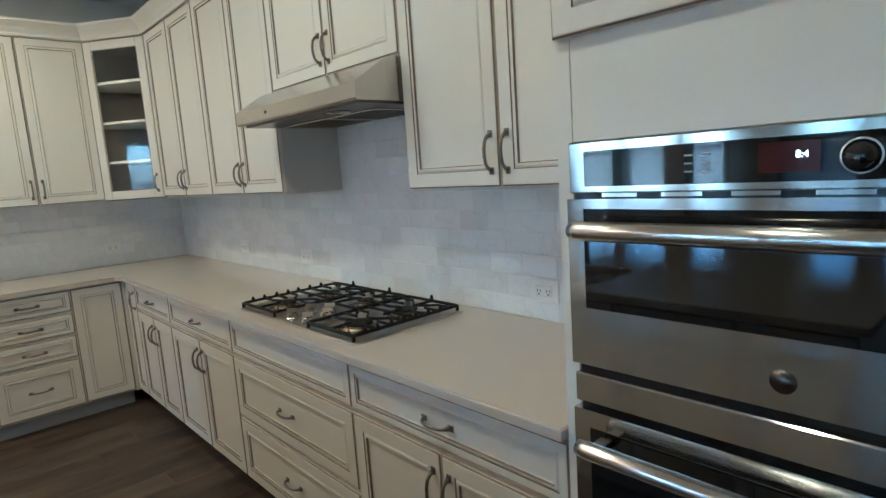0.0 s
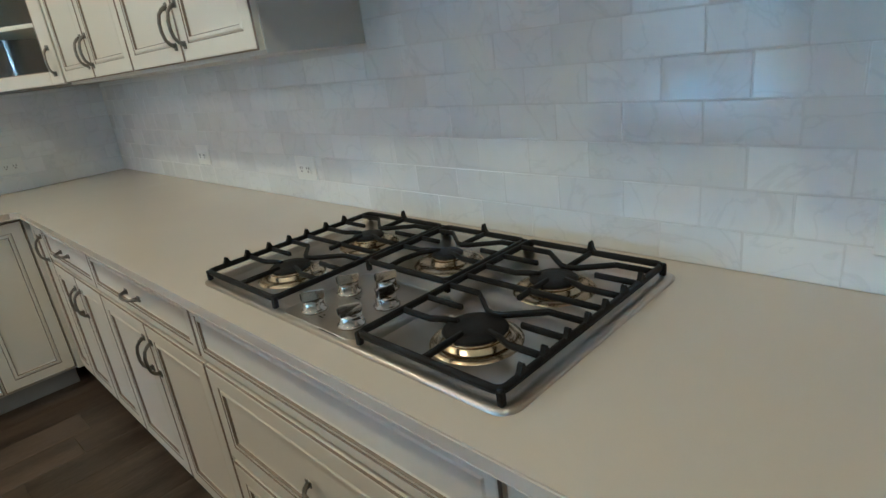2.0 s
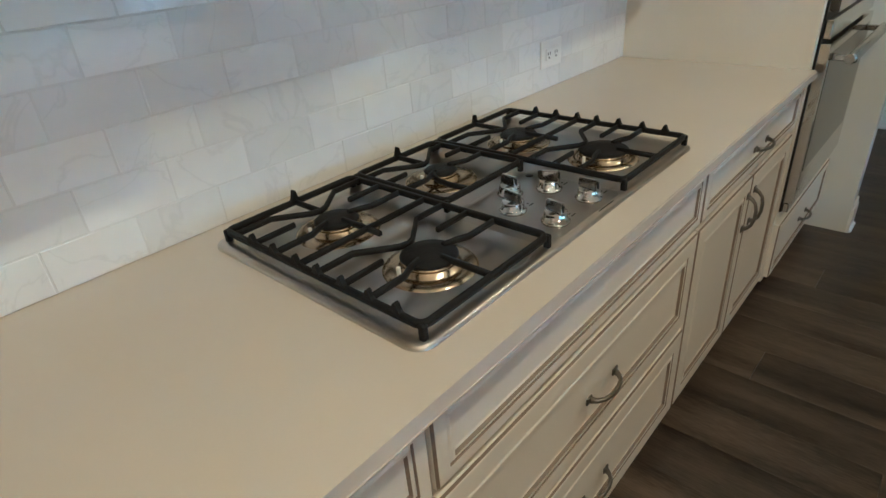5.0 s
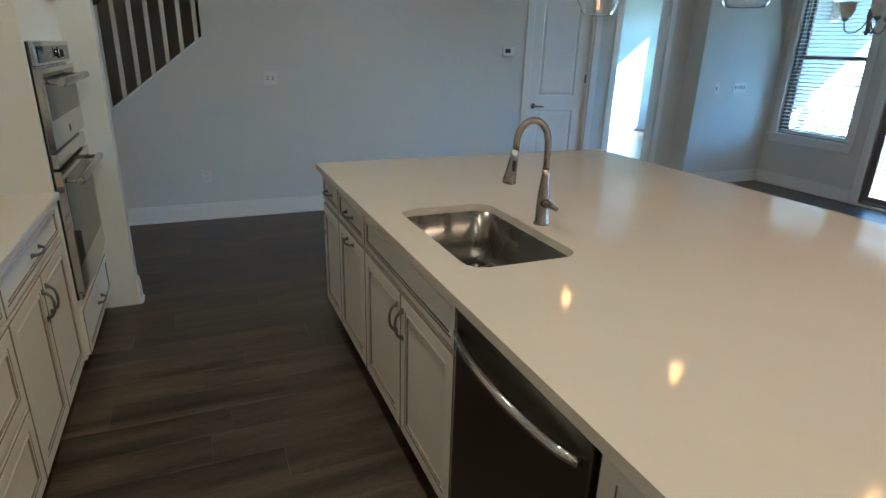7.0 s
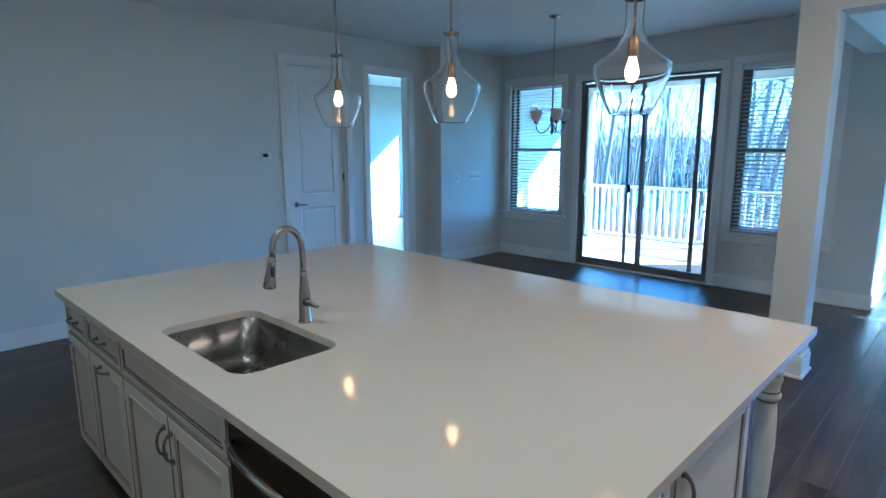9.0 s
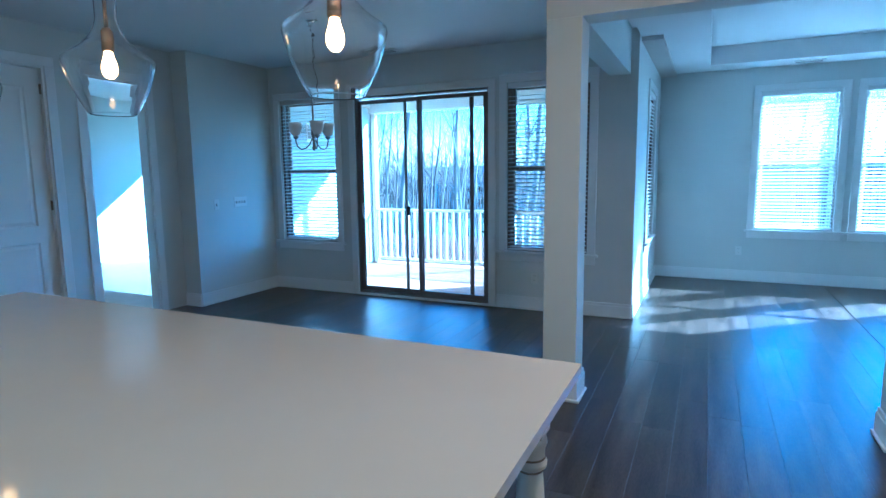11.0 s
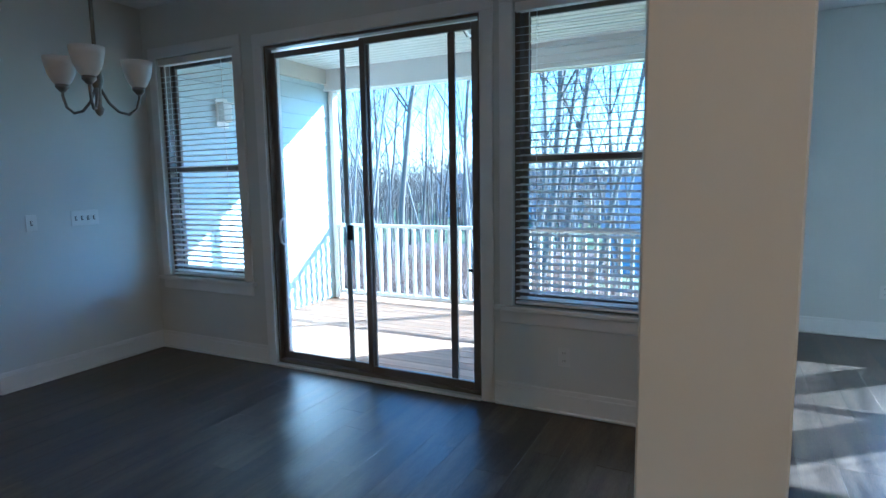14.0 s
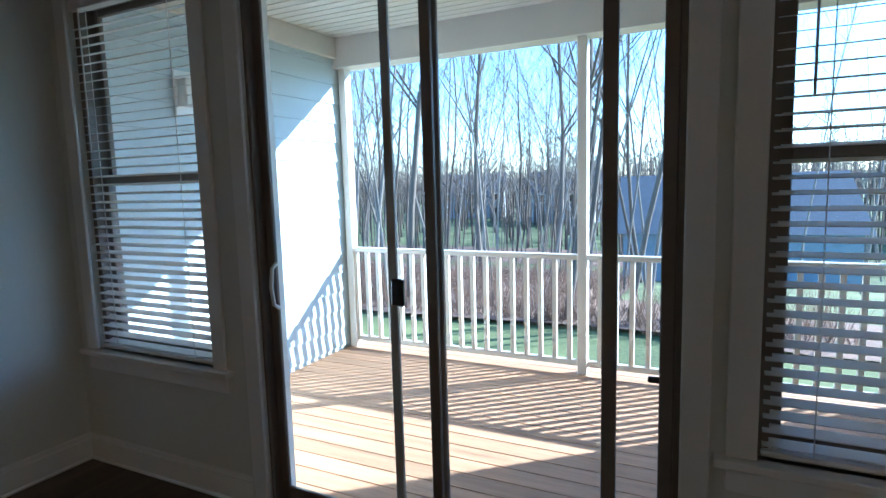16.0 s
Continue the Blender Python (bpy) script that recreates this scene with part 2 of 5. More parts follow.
M_ROOF = mat("shingles", (0.10, 0.10, 0.11), 0.9, var=0.3, scale=2, fine=20, bump=0.4)
M_BRICK = mat("brick_red", (0.30, 0.16, 0.11), 0.85, var=0.25, scale=2, fine=14, bump=0.3)
M_BUSH = mat("evergreen", (0.035, 0.07, 0.035), 0.8, var=0.4, scale=3, fine=30, bump=0.3)
M_CARPET = mat("carpet", (0.52, 0.50, 0.47), 0.95, var=0.12, scale=6, fine=180, bump=0.5)
# stairwell walls: darker and browner than the room walls
M_STAIRWALL = mat("stairwell_wall", (0.42, 0.39, 0.35), 0.8, var=0.04, scale=0.8, fine=200, bump=0.1)
M_DARKWOOD = mat("stained_rail", (0.05, 0.03, 0.02), 0.35, var=0.3, scale=6, fine=50, bump=0.1, stretch=(8, 1, 8))


def wood_floor(name, island):
    return mat(name, (0.043, 0.029, 0.0215), 0.36, var=0.42, scale=1.5, fine=30, bump=0.10, stretch=(9, 0.9, 9), piece=0.22, tint=(0.120, 0.086, 0.061), rvar=0.12, contrast=0.17, island=island)


M_FLOOR = wood_floor("dark_oak_plank", False)
M_FLOOR_REST = wood_floor("dark_oak_planks", True)


def marble():
    m = mat("marble_tile", (0.79, 0.795, 0.79), 0.12, var=0.06, scale=7, fine=30, bump=0.0, piece=0.06, rvar=0.04)
    nt, N = m.node_tree, m.node_tree.nodes
    b = N["Principled BSDF"]
    src = b.inputs["Base Color"].links[0].from_socket
    tc = [n for n in N if n.type == "TEX_COORD"][0]
    info = [n for n in N if n.type == "OBJECT_INFO"][0]
    add = N.new("ShaderNodeVectorMath")
    add.operation = "MULTIPLY_ADD"
    add.inputs[1].default_value = (13, 29, 17)
    nt.links.new(info.outputs["Random"], add.inputs[0])
    nt.links.new(tc.outputs["Object"], add.inputs[2])
    v = N.new("ShaderNodeTexNoise")
    v.inputs["Scale"].default_value, v.inputs["Detail"].default_value, v.inputs["Distortion"].default_value = 4.5, 7, 1.6
    nt.links.new(add.outputs[0], v.inputs["Vector"])
    r = N.new("ShaderNodeValToRGB")
    for pos, c in ((0.0, 1.0), (0.475, 1.0), (0.495, 0.74), (0.515, 1.0)):
        e = r.color_ramp.elements[0] if pos == 0 else r.color_ramp.elements.new(pos)
        e.position, e.color = pos, (c, c, c, 1)
    r.color_ramp.elements[-1].color = (1, 1, 1, 1)
    nt.links.new(v.outputs[0], r.inputs[0])
    mx = N.new("ShaderNodeMix")
    mx.data_type, mx.blend_type = "RGBA", "MULTIPLY"
    mx.inputs["Factor"].default_value = 0.30
    nt.links.new(src, mx.inputs["A"])
    nt.links.new(r.outputs[0], mx.inputs["B"])
    nt.links.new(mx.outputs["Result"], b.inputs["Base Color"])
    return m


M_MARBLE = marble()
M_GROUT = mat("grout", (0.70, 0.70, 0.69), 0.8, var=0.05, fine=200, bump=0.1)

# ---- plan ----
CEIL = 2.86
XL, XS, XN = 0.25, 7.04, 6.80          # cabinet wall, stair wall, nook wall
YS, YF, XR = -7.93, -10.60, 2.215      # slider wall, family wall, return wall
T = 0.15


def wall(name, axis, at, depth, a0, a1, z0, z1, holes=(), material=None):
    """A wall along x (axis "x": face at y=at) or y; depth may be negative; holes are (a0, a1, z0, z1) cut right through."""
    bm = bmesh.new()
    xs = sorted({a0, a1, *[h[0] for h in holes], *[h[1] for h in holes]})
    for u0, u1 in zip(xs, xs[1:]):
        zs = [(z0, z1)]
        for h in holes:
            if h[0] <= u0 + 1e-6 and h[1] >= u1 - 1e-6:
                zs = [s for z in zs for s in ((z[0], min(z[1], h[2])), (max(z[0], h[3]), z[1])) if s[1] - s[0] > 1e-4]
        for s0, s1 in zs:
            if axis == "x":
                box(bm, u0, at, s0, u1, at + depth, s1)
            else:
                box(bm, at, u0, s0, at + depth, u1, s1)
    bmesh.ops.remove_doubles(bm, verts=bm.verts, dist=1e-5)
    return thing(name, bm, material or M_WALL, kind="structure", label="smooth painted drywall wall in pale greige", category="wall")


WIN1 = (5.775, 6.635, 0.645, 2.44)
WIN2 = (2.672, 3.545, 0.645, 2.44)
SLIDER = (3.757, 5.484, 0.0, 2.415)
FAM_A = (0.10, 0.985, 0.70, 2.49)
FAM_B = (-1.03, -0.14, 0.70, 2.49)
# out-of-view opening, added to let more daylight into the family room
FAM_UNSEEN = (-2.16, -1.27, 0.70, 2.49)
SIDE = (-9.90, -9.02, 0.66, 2.44)
DOORWAY = (-6.30, -5.637, 0.0, 2.47)
DOOR = (-5.285, -4.522, 0.0, 2.495)

fl = boxm(-3.2, YS - T, -0.20, 11.4, 3.2, -0.006)
box(fl, -3.2, -10.75, -0.20, XR + T, YS - T, -0.006)
box(fl, XN + T, -10.6, -0.20, 11.4, YS - T, -0.006)
sub = thing("floor", fl, M_FLOOR, label="dark brown wood plank floor", category="floor", kind="structure")
wall("wall_north", "x", 0.0, T, XL - T, 5.28, 0, CEIL)
wall("wall_west", "y", XL, -T, -5.80, 0.0, 0, CEIL)
wall("wall_wing", "y", 5.28, 0.115, -0.80, 2.6, 0, CEIL)
wall("wall_hall_north", "x", 2.6, T, 5.28, 8.6, 0, 5.0)
wall("wall_south_nook", "x", YS, -T, XR, XN + T, 0, CEIL, [WIN1, WIN2, SLIDER])
wall("wall_nook_east", "y", XN, T, YS - T, -6.65, 0, CEIL)
wall("wall_jog", "x", -6.65, -T, XN + T, XS + T, 0, CEIL)
wall("wall_east", "y", XS, 0.12, -6.65, -1.354, 0, CEIL, [DOORWAY, DOOR])
wall("wall_family_east", "y", XR, T, YF - T, YS - T, 0, CEIL, [SIDE])
wall("wall_family_south", "x", YF, -T, -3.05, XR + T, 0, CEIL + 0.3, [FAM_A, FAM_B, FAM_UNSEEN])
wall("wall_family_west", "y", -3.05, -T, YF - T, -5.60, 0, CEIL + 0.3)
wall("wall_family_north", "x", -5.60, -0.2, -3.05, 0.10, 0, CEIL)
# sloped knee wall beside the stair
bm = bmesh.new()
prof = [(-1.354, 0), (2.6, 0), (2.6, 0.02), (0.60, 0.02), (-1.354, 1.544)]
a = [bm.verts.new((XS, y, z)) for y, z in prof]
b = [bm.verts.new((XS + 0.12, y, z)) for y, z in prof]
bm.faces.new(a), bm.faces.new(b)
for i in range(5):
    j = (i + 1) % 5
    bm.faces.new((a[i], a[j], b[j], b[i]))
thing("wall_stair", bm, M_WALL, kind="structure", label="sloped knee wall under the stair balusters", category="wall")
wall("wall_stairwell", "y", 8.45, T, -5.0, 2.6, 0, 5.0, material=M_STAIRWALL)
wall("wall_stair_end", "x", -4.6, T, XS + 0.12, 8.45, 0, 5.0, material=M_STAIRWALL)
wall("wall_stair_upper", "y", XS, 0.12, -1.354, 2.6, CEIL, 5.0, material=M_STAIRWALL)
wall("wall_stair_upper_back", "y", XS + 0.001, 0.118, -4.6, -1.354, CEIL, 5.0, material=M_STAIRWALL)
thing("ceiling_stairwell", boxm(XS, -5, 5.0, 8.6, 2.75, 5.1), M_CEIL, kind="structure", label="white ceiling over the stairwell", category="ceiling")
# room beyond the doorway
wall("wall_bedroom_east", "y", 11.2, T, -10.6, -4.85, 0, CEIL)
wall("wall_bedroom_north", "x", -4.85, T, XS + 0.12, 11.2, 0, CEIL)
wall("wall_bedroom_south", "x", -10.45, -T, XN + T, 11.35, 0, CEIL, [(8.6, 10.4, 0.6, 2.45)])
wall("wall_bedroom_west", "y", XN + T, 0.02, -10.45, -8.08, 0, CEIL)
thing("carpet", boxm(XS + 0.12, -6.80, -0.004, 11.2, -4.86, 0.012), M_CARPET, kind="structure", label="pale carpet in the room beyond the doorway", category="carpet")
# ceilings
bm = bmesh.new()
box(bm, XL - T, -5.60, CEIL, XS + 0.12, 2.75, CEIL + 0.12)
box(bm, XR - 0.05, -8.1, CEIL, 11.4, -5.60, CEIL + 0.12)
box(bm, XN, -10.6, CEIL, 11.4, -8.1, CEIL + 0.12)
thing("ceiling", bm, M_CEIL, kind="structure", label="smooth white painted ceiling", category="ceiling")
TRX0, TRX1, TRY0, TRY1 = -2.35, 1.60, -10.10, -6.30
bm = bmesh.new()
for q in ((-3.2, -10.75, XR, TRY0), (-3.2, TRY1, XR, -5.60), (-3.2, TRY0, TRX0, TRY1), (TRX1, TRY0, XR, TRY1)):
    box(bm, q[0], q[1], 2.80, q[2], q[3], 3.14)
box(bm, TRX0, TRY0, 3.02, TRX1, TRY1, 3.14)
thing("ceiling_tray", bm, M_CEIL, kind="structure", label="white tray ceiling with a raised centre", category="ceiling")
# headers and columns
CX0, CX1, CY0, CY1 = 2.29, 2.51, -5.82, -5.60
thing("beam_family", boxm(CX0, YS, 2.43, CX1 - 0.02, CY0, CEIL), M_WALL, kind="structure", label="drywall header beam between nook and family room", category="beam")
thing("beam_kitchen", boxm(XL, CY0, 2.43, CX1, CY1, CEIL), M_WALL, kind="structure", label="drywall header beam over the wide opening", category="beam")


def column(x0, x1, y0, y1):
    ob = thing("column", boxm(x0, y0, 0, x1, y1, 2.43, bev=0.004), M_WALL, label="square drywall column with a white base moulding", category="column", kind="structure")
    bm = bmesh.new()
    box(bm, x0 - 0.016, y0 - 0.016, 0, x1 + 0.016, y1 + 0.016, 0.135, bev=0.002)
    box(bm, x0 - 0.011, y0 - 0.011, 0.13, x1 + 0.011, y1 + 0.011, 0.165, bev=0.006, seg=2)
    box(bm, x0 - 0.030, y0 - 0.030, 0, x1 + 0.030, y1 + 0.030, 0.02, bev=0.006, seg=2)
    part("base_moulding", bm, M_TRIM, ob, "white base moulding")
    return ob


column(CX0, CX1, CY0, CY1)
column(0.40, 0.62, CY0, CY1)


def baseboard(x0, y0, x1, y1, nx, ny):
    """White baseboard with a stepped cap and a shoe strip, along a wall line whose room side is (nx, ny)."""
    bm = bmesh.new()
    for d, z0, z1, bv in ((0.014, 0.0, 0.12, 0.001), (0.009, 0.118, 0.15, 0.004), (0.024, 0.0, 0.018, 0.006)):
        box(bm, min(x0, x1) + min(0, nx * d), min(y0, y1) + min(0, ny * d), z0, max(x0, x1) + max(0, nx * d), max(y0, y1) + max(0, ny * d), z1, bev=bv)
    return thing("baseboard", bm, M_TRIM, kind="structure", label="white moulded baseboard", category="baseboard")


baseboard(XS, -4.437, XS, 2.6, -1, 0)
baseboard(XN, -7.93, XN, -6.65, -1, 0)
baseboard(XN, -6.65, XS, -6.65, 0, 1)
baseboard(5.575, YS, XN, YS, 0, 1)
baseboard(XR, YS, 3.665, YS, 0, 1)
baseboard(XR, YF, XR, YS, -1, 0)
baseboard(-3.05, YF, XR, YF, 0, 1)
baseboard(5.395, -0.80, 5.395, 2.6, 1, 0)
baseboard(5.28, -0.80, 5.395, -0.80, 0, -1)
baseboard(XS, -5.552, XS, -5.37, -1, 0)


# ---- windows and doors ----
def window_unit(name, w, h, at, rz, frame_mat=None, open_frac=1.0, tilt=12, label="white-cased double-hung window with lowered white blinds", slat_mat=None):
    """Double-hung window seen from indoors at local -y; origin at the opening's lower corner on the wall face."""
    fm = frame_mat or M_TRIM
    ob = thing(name, at=at, rz=rz, label=label, category="window", kind="structure")
    c = 0.085
    for nm, q in (("casing_left", (-c, -0.018, 0, 0, 0.0, h)), ("casing_right", (w, -0.018, 0, w + c, 0.0, h)), ("casing_head", (-c, -0.020, h, w + c, 0.0, h + c))):
        part("casing", boxm(*q, bev=0.004), M_TRIM, ob)
    part("window_sill", boxm(-c - 0.03, -0.05, -0.028, w + c + 0.03, 0.03, 0.0, bev=0.006, seg=2), M_TRIM, ob)
    part("apron", boxm(-c, -0.016, -0.11, w + c, -0.002, -0.029, bev=0.004), M_TRIM, ob)
    bm = bmesh.new()
    for q in ((0, 0.03, 0, 0.03, 0.15, h), (w - 0.03, 0.03, 0, w, 0.15, h), (0.03, 0.03, h - 0.03, w - 0.03, 0.15, h), (0.03, 0.031, 0, w - 0.03, 0.15, 0.025)):
        box(bm, *q)
    part("window_frame", bm, fm, ob)
    mid = h * 0.5
    for z0, z1, y in ((0.025, mid + 0.02, 0.085), (mid - 0.02, h - 0.03, 0.115)):
        bm = bmesh.new()
        s = 0.035
        for q in ((0.03, y, z0, 0.03 + s, y + 0.028, z1), (w - 0.03 - s, y, z0, w - 0.03, y + 0.028, z1), (0.03 + s, y, z0, w - 0.03 - s, y + 0.028, z0 + s), (0.03 + s, y, z1 - s, w - 0.03 - s, y + 0.028, z1)):
            box(bm, *q, bev=0.003)
        sash = part("sash", bm, fm, ob)
        pane = part("pane", boxm(0.03 + s, y + 0.012, z0 + s, w - 0.03 - s, y + 0.016, z1 - s), M_GLASS, sash)
        pane.visible_shadow = False
    bl = part("blind", boxm(0.006, 0.002, h - 0.055, w - 0.006, 0.055, h - 0.002, bev=0.004), M_SLAT, ob, "white slatted blind")
    sb = bmesh.new()
    box(sb, 0.012, -0.024, -0.0014, w - 0.012, 0.024, 0.0014)
    bmesh.ops.rotate(sb, verts=sb.verts, matrix=Matrix.Rotation(radians(tilt), 3, "X"))
    sm = link_mesh("slat", sb, slat_mat or M_SLAT)
    n = int((h - 0.10) / 0.0435)
    for i in range(n):
        part("slat", sm, None, bl, at=(0, 0.030 + random.uniform(-0.001, 0.001), 0.045 + i * 0.0435 + random.uniform(-0.001, 0.001)))
    part("bottom_rail", boxm(0.010, 0.008, 0.008, w - 0.010, 0.052, 0.026, bev=0.004), M_SLAT, bl)
    for x in (0.14, w - 0.14):
        part("cord", boxm(x, 0.003, 0.02, x + 0.003, 0.006, h - 0.04), M_SLAT, bl)
    part("wand", tube([(0.10, -0.006, h - 0.06), (0.10, -0.008, h - 0.75)], 0.004, 6), M_SLAT, bl)
    return ob


window_unit("window_1", WIN1[1] - WIN1[0], WIN1[3] - WIN1[2], (WIN1[1], YS, WIN1[2]), 180, M_BRONZE)
window_unit("window_2", WIN2[1] - WIN2[0], WIN2[3] - WIN2[2], (WIN2[1], YS, WIN2[2]), 180, M_BRONZE)
window_unit("window_3", FAM_A[1] - FAM_A[0], FAM_A[3] - FAM_A[2], (FAM_A[1], YF, FAM_A[2]), 180, tilt=22)
window_unit("window_4", FAM_B[1] - FAM_B[0], FAM_B[3] - FAM_B[2], (FAM_B[1], YF, FAM_B[2]), 180, tilt=22)
# added unseen window; slats tilted so that the sun passes
window_unit("window_6", FAM_UNSEEN[1] - FAM_UNSEEN[0], FAM_UNSEEN[3] - FAM_UNSEEN[2], (FAM_UNSEEN[1], YF, FAM_UNSEEN[2]), 180, tilt=34)
window_unit("window_5", SIDE[1] - SIDE[0], SIDE[3] - SIDE[2], (XR, SIDE[1], SIDE[2]), 270, M_BRONZE)


def sliding_door():
    x0, x1, h = SLIDER[0], SLIDER[1], SLIDER[3]
    w = x1 - x0
    ob = thing("door_1", at=(x1, YS, 0), rz=180, label="bronze-framed sliding glass patio door, closed", category="sliding door", kind="structure")
    c = 0.085
    for q in ((-c, -0.018, 0, 0, 0, h), (w, -0.018, 0, w + c, 0, h), (-c, -0.020, h, w + c, 0, h + c)):
        part("casing", boxm(*q, bev=0.004), M_TRIM, ob, "white casing")
    part("threshold", boxm(0, -0.03, 0.0, w, 0.15, 0.022, bev=0.004), M_TRIM, ob, "pale threshold strip")
    bm = bmesh.new()
    f = 0.02
    for q in ((0, 0.01, 0.022, f, 0.075, h), (w - f, 0.01, 0.022, w, 0.075, h), (f, 0.01, h - f, w - f, 0.075, h), (f, 0.012, 0.022, w - f, 0.075, 0.05)):
        box(bm, *q, bev=0.003)
    part("door_frame", bm, M_BRONZE, ob)
    bm = bmesh.new()
    for q in ((0.001, 0.076, 0.022, 0.022, 0.149, h - 0.001), (w - 0.022, 0.076, 0.022, w - 0.001, 0.149, h - 0.001), (0.022, 0.076, h - 0.022, w - 0.022, 0.149, h - 0.001)):
        box(bm, *q)
    part("outer_trim", bm, M_TRIM, ob, "white outer trim")

    def panel(a0, a1, y, s, nm):
        bm = bmesh.new()
        z0, z1 = 0.052, h - 0.042
        for q in ((a0, y, z0, a0 + s, y + 0.022, z1), (a1 - s, y, z0, a1, y + 0.022, z1), (a0 + s, y, z1 - s, a1 - s, y + 0.022, z1), (a0 + s, y, z0, a1 - s, y + 0.022, z0 + s + 0.01)):
            box(bm, *q, bev=0.004)
        p = part(nm, bm, M_BRONZE, ob)
        g = part("pane", boxm(a0 + s, y + 0.010, z0 + s, a1 - s, y + 0.014, z1 - s), M_GLASS, p)
        g.visible_shadow = False
        return p
    mid = w * 0.5
    moving = panel(0.021, mid + 0.025, 0.052, 0.044, "sliding_panel")
    panel(mid - 0.025, w - 0.021, 0.014, 0.044, "fixed_panel")
    # screen door leaf with thin stiles, pushed half open behind the glass
    bm = bmesh.new()
    for q in ((0.63, 0.080, 0.05, 0.67, 0.096, h - 0.05), (0.67, 0.081, h - 0.07, 1.66, 0.095, h - 0.05), (0.67, 0.081, 0.05, 1.66, 0.095, 0.085)):
        box(bm, *q, bev=0.003)
    part("screen_frame", bm, M_SCREEN, ob, "grey screen door frame")
    part("screen_stile", boxm(1.470, 0.079, 0.05, 1.520, 0.097, h - 0.05, bev=0.003), M_BRONZE, ob)
    part("latch", boxm(0.655, 0.055, 1.00, 0.71, 0.079, 1.11, bev=0.006), M_BLACK, ob, "black latch")
    part("handle", tube([(0.075, 0.052, 0.95), (0.075, 0.022, 0.97), (0.075, 0.010, 1.05), (0.075, 0.022, 1.13), (0.075, 0.052, 1.15)], 0.009), M_PLASTIC, moving, "white pull handle")
    part("lock_knob", boxm(w - 0.10, 0.02, 0.83, w - 0.045, 0.035, 0.85, bev=0.004), M_BLACK, ob)


sliding_door()


def interior_door():
    y0, y1, _, h = DOOR
    ob = thing("door_2", at=(XS, y1, 0), rz=270, label="white two-panel interior door, closed", category="door", kind="structure")
    w, c = y1 - y0, 0.085
    for q in ((-c, -0.018, 0, 0, 0, h), (w, -0.018, 0, w + c, 0, h), (-c, -0.020, h, w + c, 0, h + c)):
        part("casing", boxm(*q, bev=0.004), M_TRIM, ob)
    for q in ((0, 0.0, 0, 0.02, 0.12, h - 0.02), (w - 0.02, 0.0, 0, w, 0.12, h - 0.02), (0, 0, h - 0.02, w, 0.12, h)):
        part("jamb", boxm(*q), M_TRIM, ob)
    leaf = part("leaf", panel_mesh(w - 0.046, h - 0.035, [(0.13, w - 0.176, 1.05, h - 0.20), (0.13, w - 0.176, 0.20, 0.90)]), M_TRIM, ob, at=(0.023, 0.045, 0.01))
    part("knob", tube([(0.07, -0.005, 0.95), (0.07, -0.05, 0.95), (0.10, -0.058, 0.95), (0.17, -0.055, 0.945)], [0.012, 0.010, 0.009, 0.007]), M_NICKEL, leaf, "nickel lever handle")
    rb = lathe([(0, 0), (0.028, 0), (0.028, 0.007), (0, 0.009)])
    bmesh.ops.rotate(rb, verts=rb.verts, matrix=Matrix.Rotation(radians(90), 3, "X"))
    part("rose", rb, M_NICKEL, leaf, "nickel rose", at=(0.07, 0, 0.95))
    for z in (0.25, 1.2, 2.25):
        part("hinge", boxm(w - 0.030, 0.022, z, w - 0.012, 0.046, z + 0.09, bev=0.003), M_PEWTER, ob, "dark hinge")


def panel_mesh(w, h, panels):
    """Door leaf, 35 mm thick, front at local y=0, with recessed moulded panels (x0, x1, z0, z1)."""
    bm = bmesh.new()
    xs = sorted({0, w, *[p[0] for p in panels], *[p[1] for p in panels]})
    zs = sorted({0, h, *[p[2] for p in panels], *[p[3] for p in panels]})
    for a, b in zip(xs, xs[1:]):
        for c, d in zip(zs, zs[1:]):
            if not any(p[0] <= a + 1e-6 and p[1] >= b - 1e-6 and p[2] <= c + 1e-6 and p[3] >= d - 1e-6 for p in panels):
                box(bm, a, 0, c, b, 0.035, d)
    for x0, x1, z0, z1 in panels:
        ring(bm, x0, z0, x1, z1, [(0, 0), (0.012, 0.010), (0.020, 0.010), (0.045, 0.003)])
    return bm


def ring(bm, x0, z0, x1, z1, steps, glaze=()):
    """Concentric steps (inset, depth) on a front at local y, closed in the middle."""
    prev = None
    for k, (i, d) in enumerate(steps):
        v = [bm.verts.new(p) for p in ((x0 + i, d, z0 + i), (x1 - i, d, z0 + i), (x1 - i, d, z1 - i), (x0 + i, d, z1 - i))]
        if prev:
            for j in range(4):
                f = bm.faces.new((prev[j], prev[(j + 1) % 4], v[(j + 1) % 4], v[j]))
                f.material_index = 1 if k in glaze else 0
        prev = v
    bm.faces.new(prev)


interior_door()
dw = thing("door_opening", at=(XS, DOORWAY[1], 0), rz=270, label="white-cased doorway standing open to a bright room", category="doorway", kind="structure")
w, h, c = DOORWAY[1] - DOORWAY[0], DOORWAY[3], 0.085
for q in ((-c, -0.018, 0, 0, 0, h), (w, -0.018, 0, w + c, 0, h), (-c, -0.020, h, w + c, 0, h + c)):
    part("casing", boxm(*q, bev=0.004), M_TRIM, dw)
for q in ((0, -0.001, 0, 0.018, 0.121, h - 0.018), (w - 0.018, -0.001, 0, w, 0.121, h - 0.018), (0, -0.001, h - 0.018, w, 0.121, h)):
    part("jamb", boxm(*q), M_TRIM, dw)

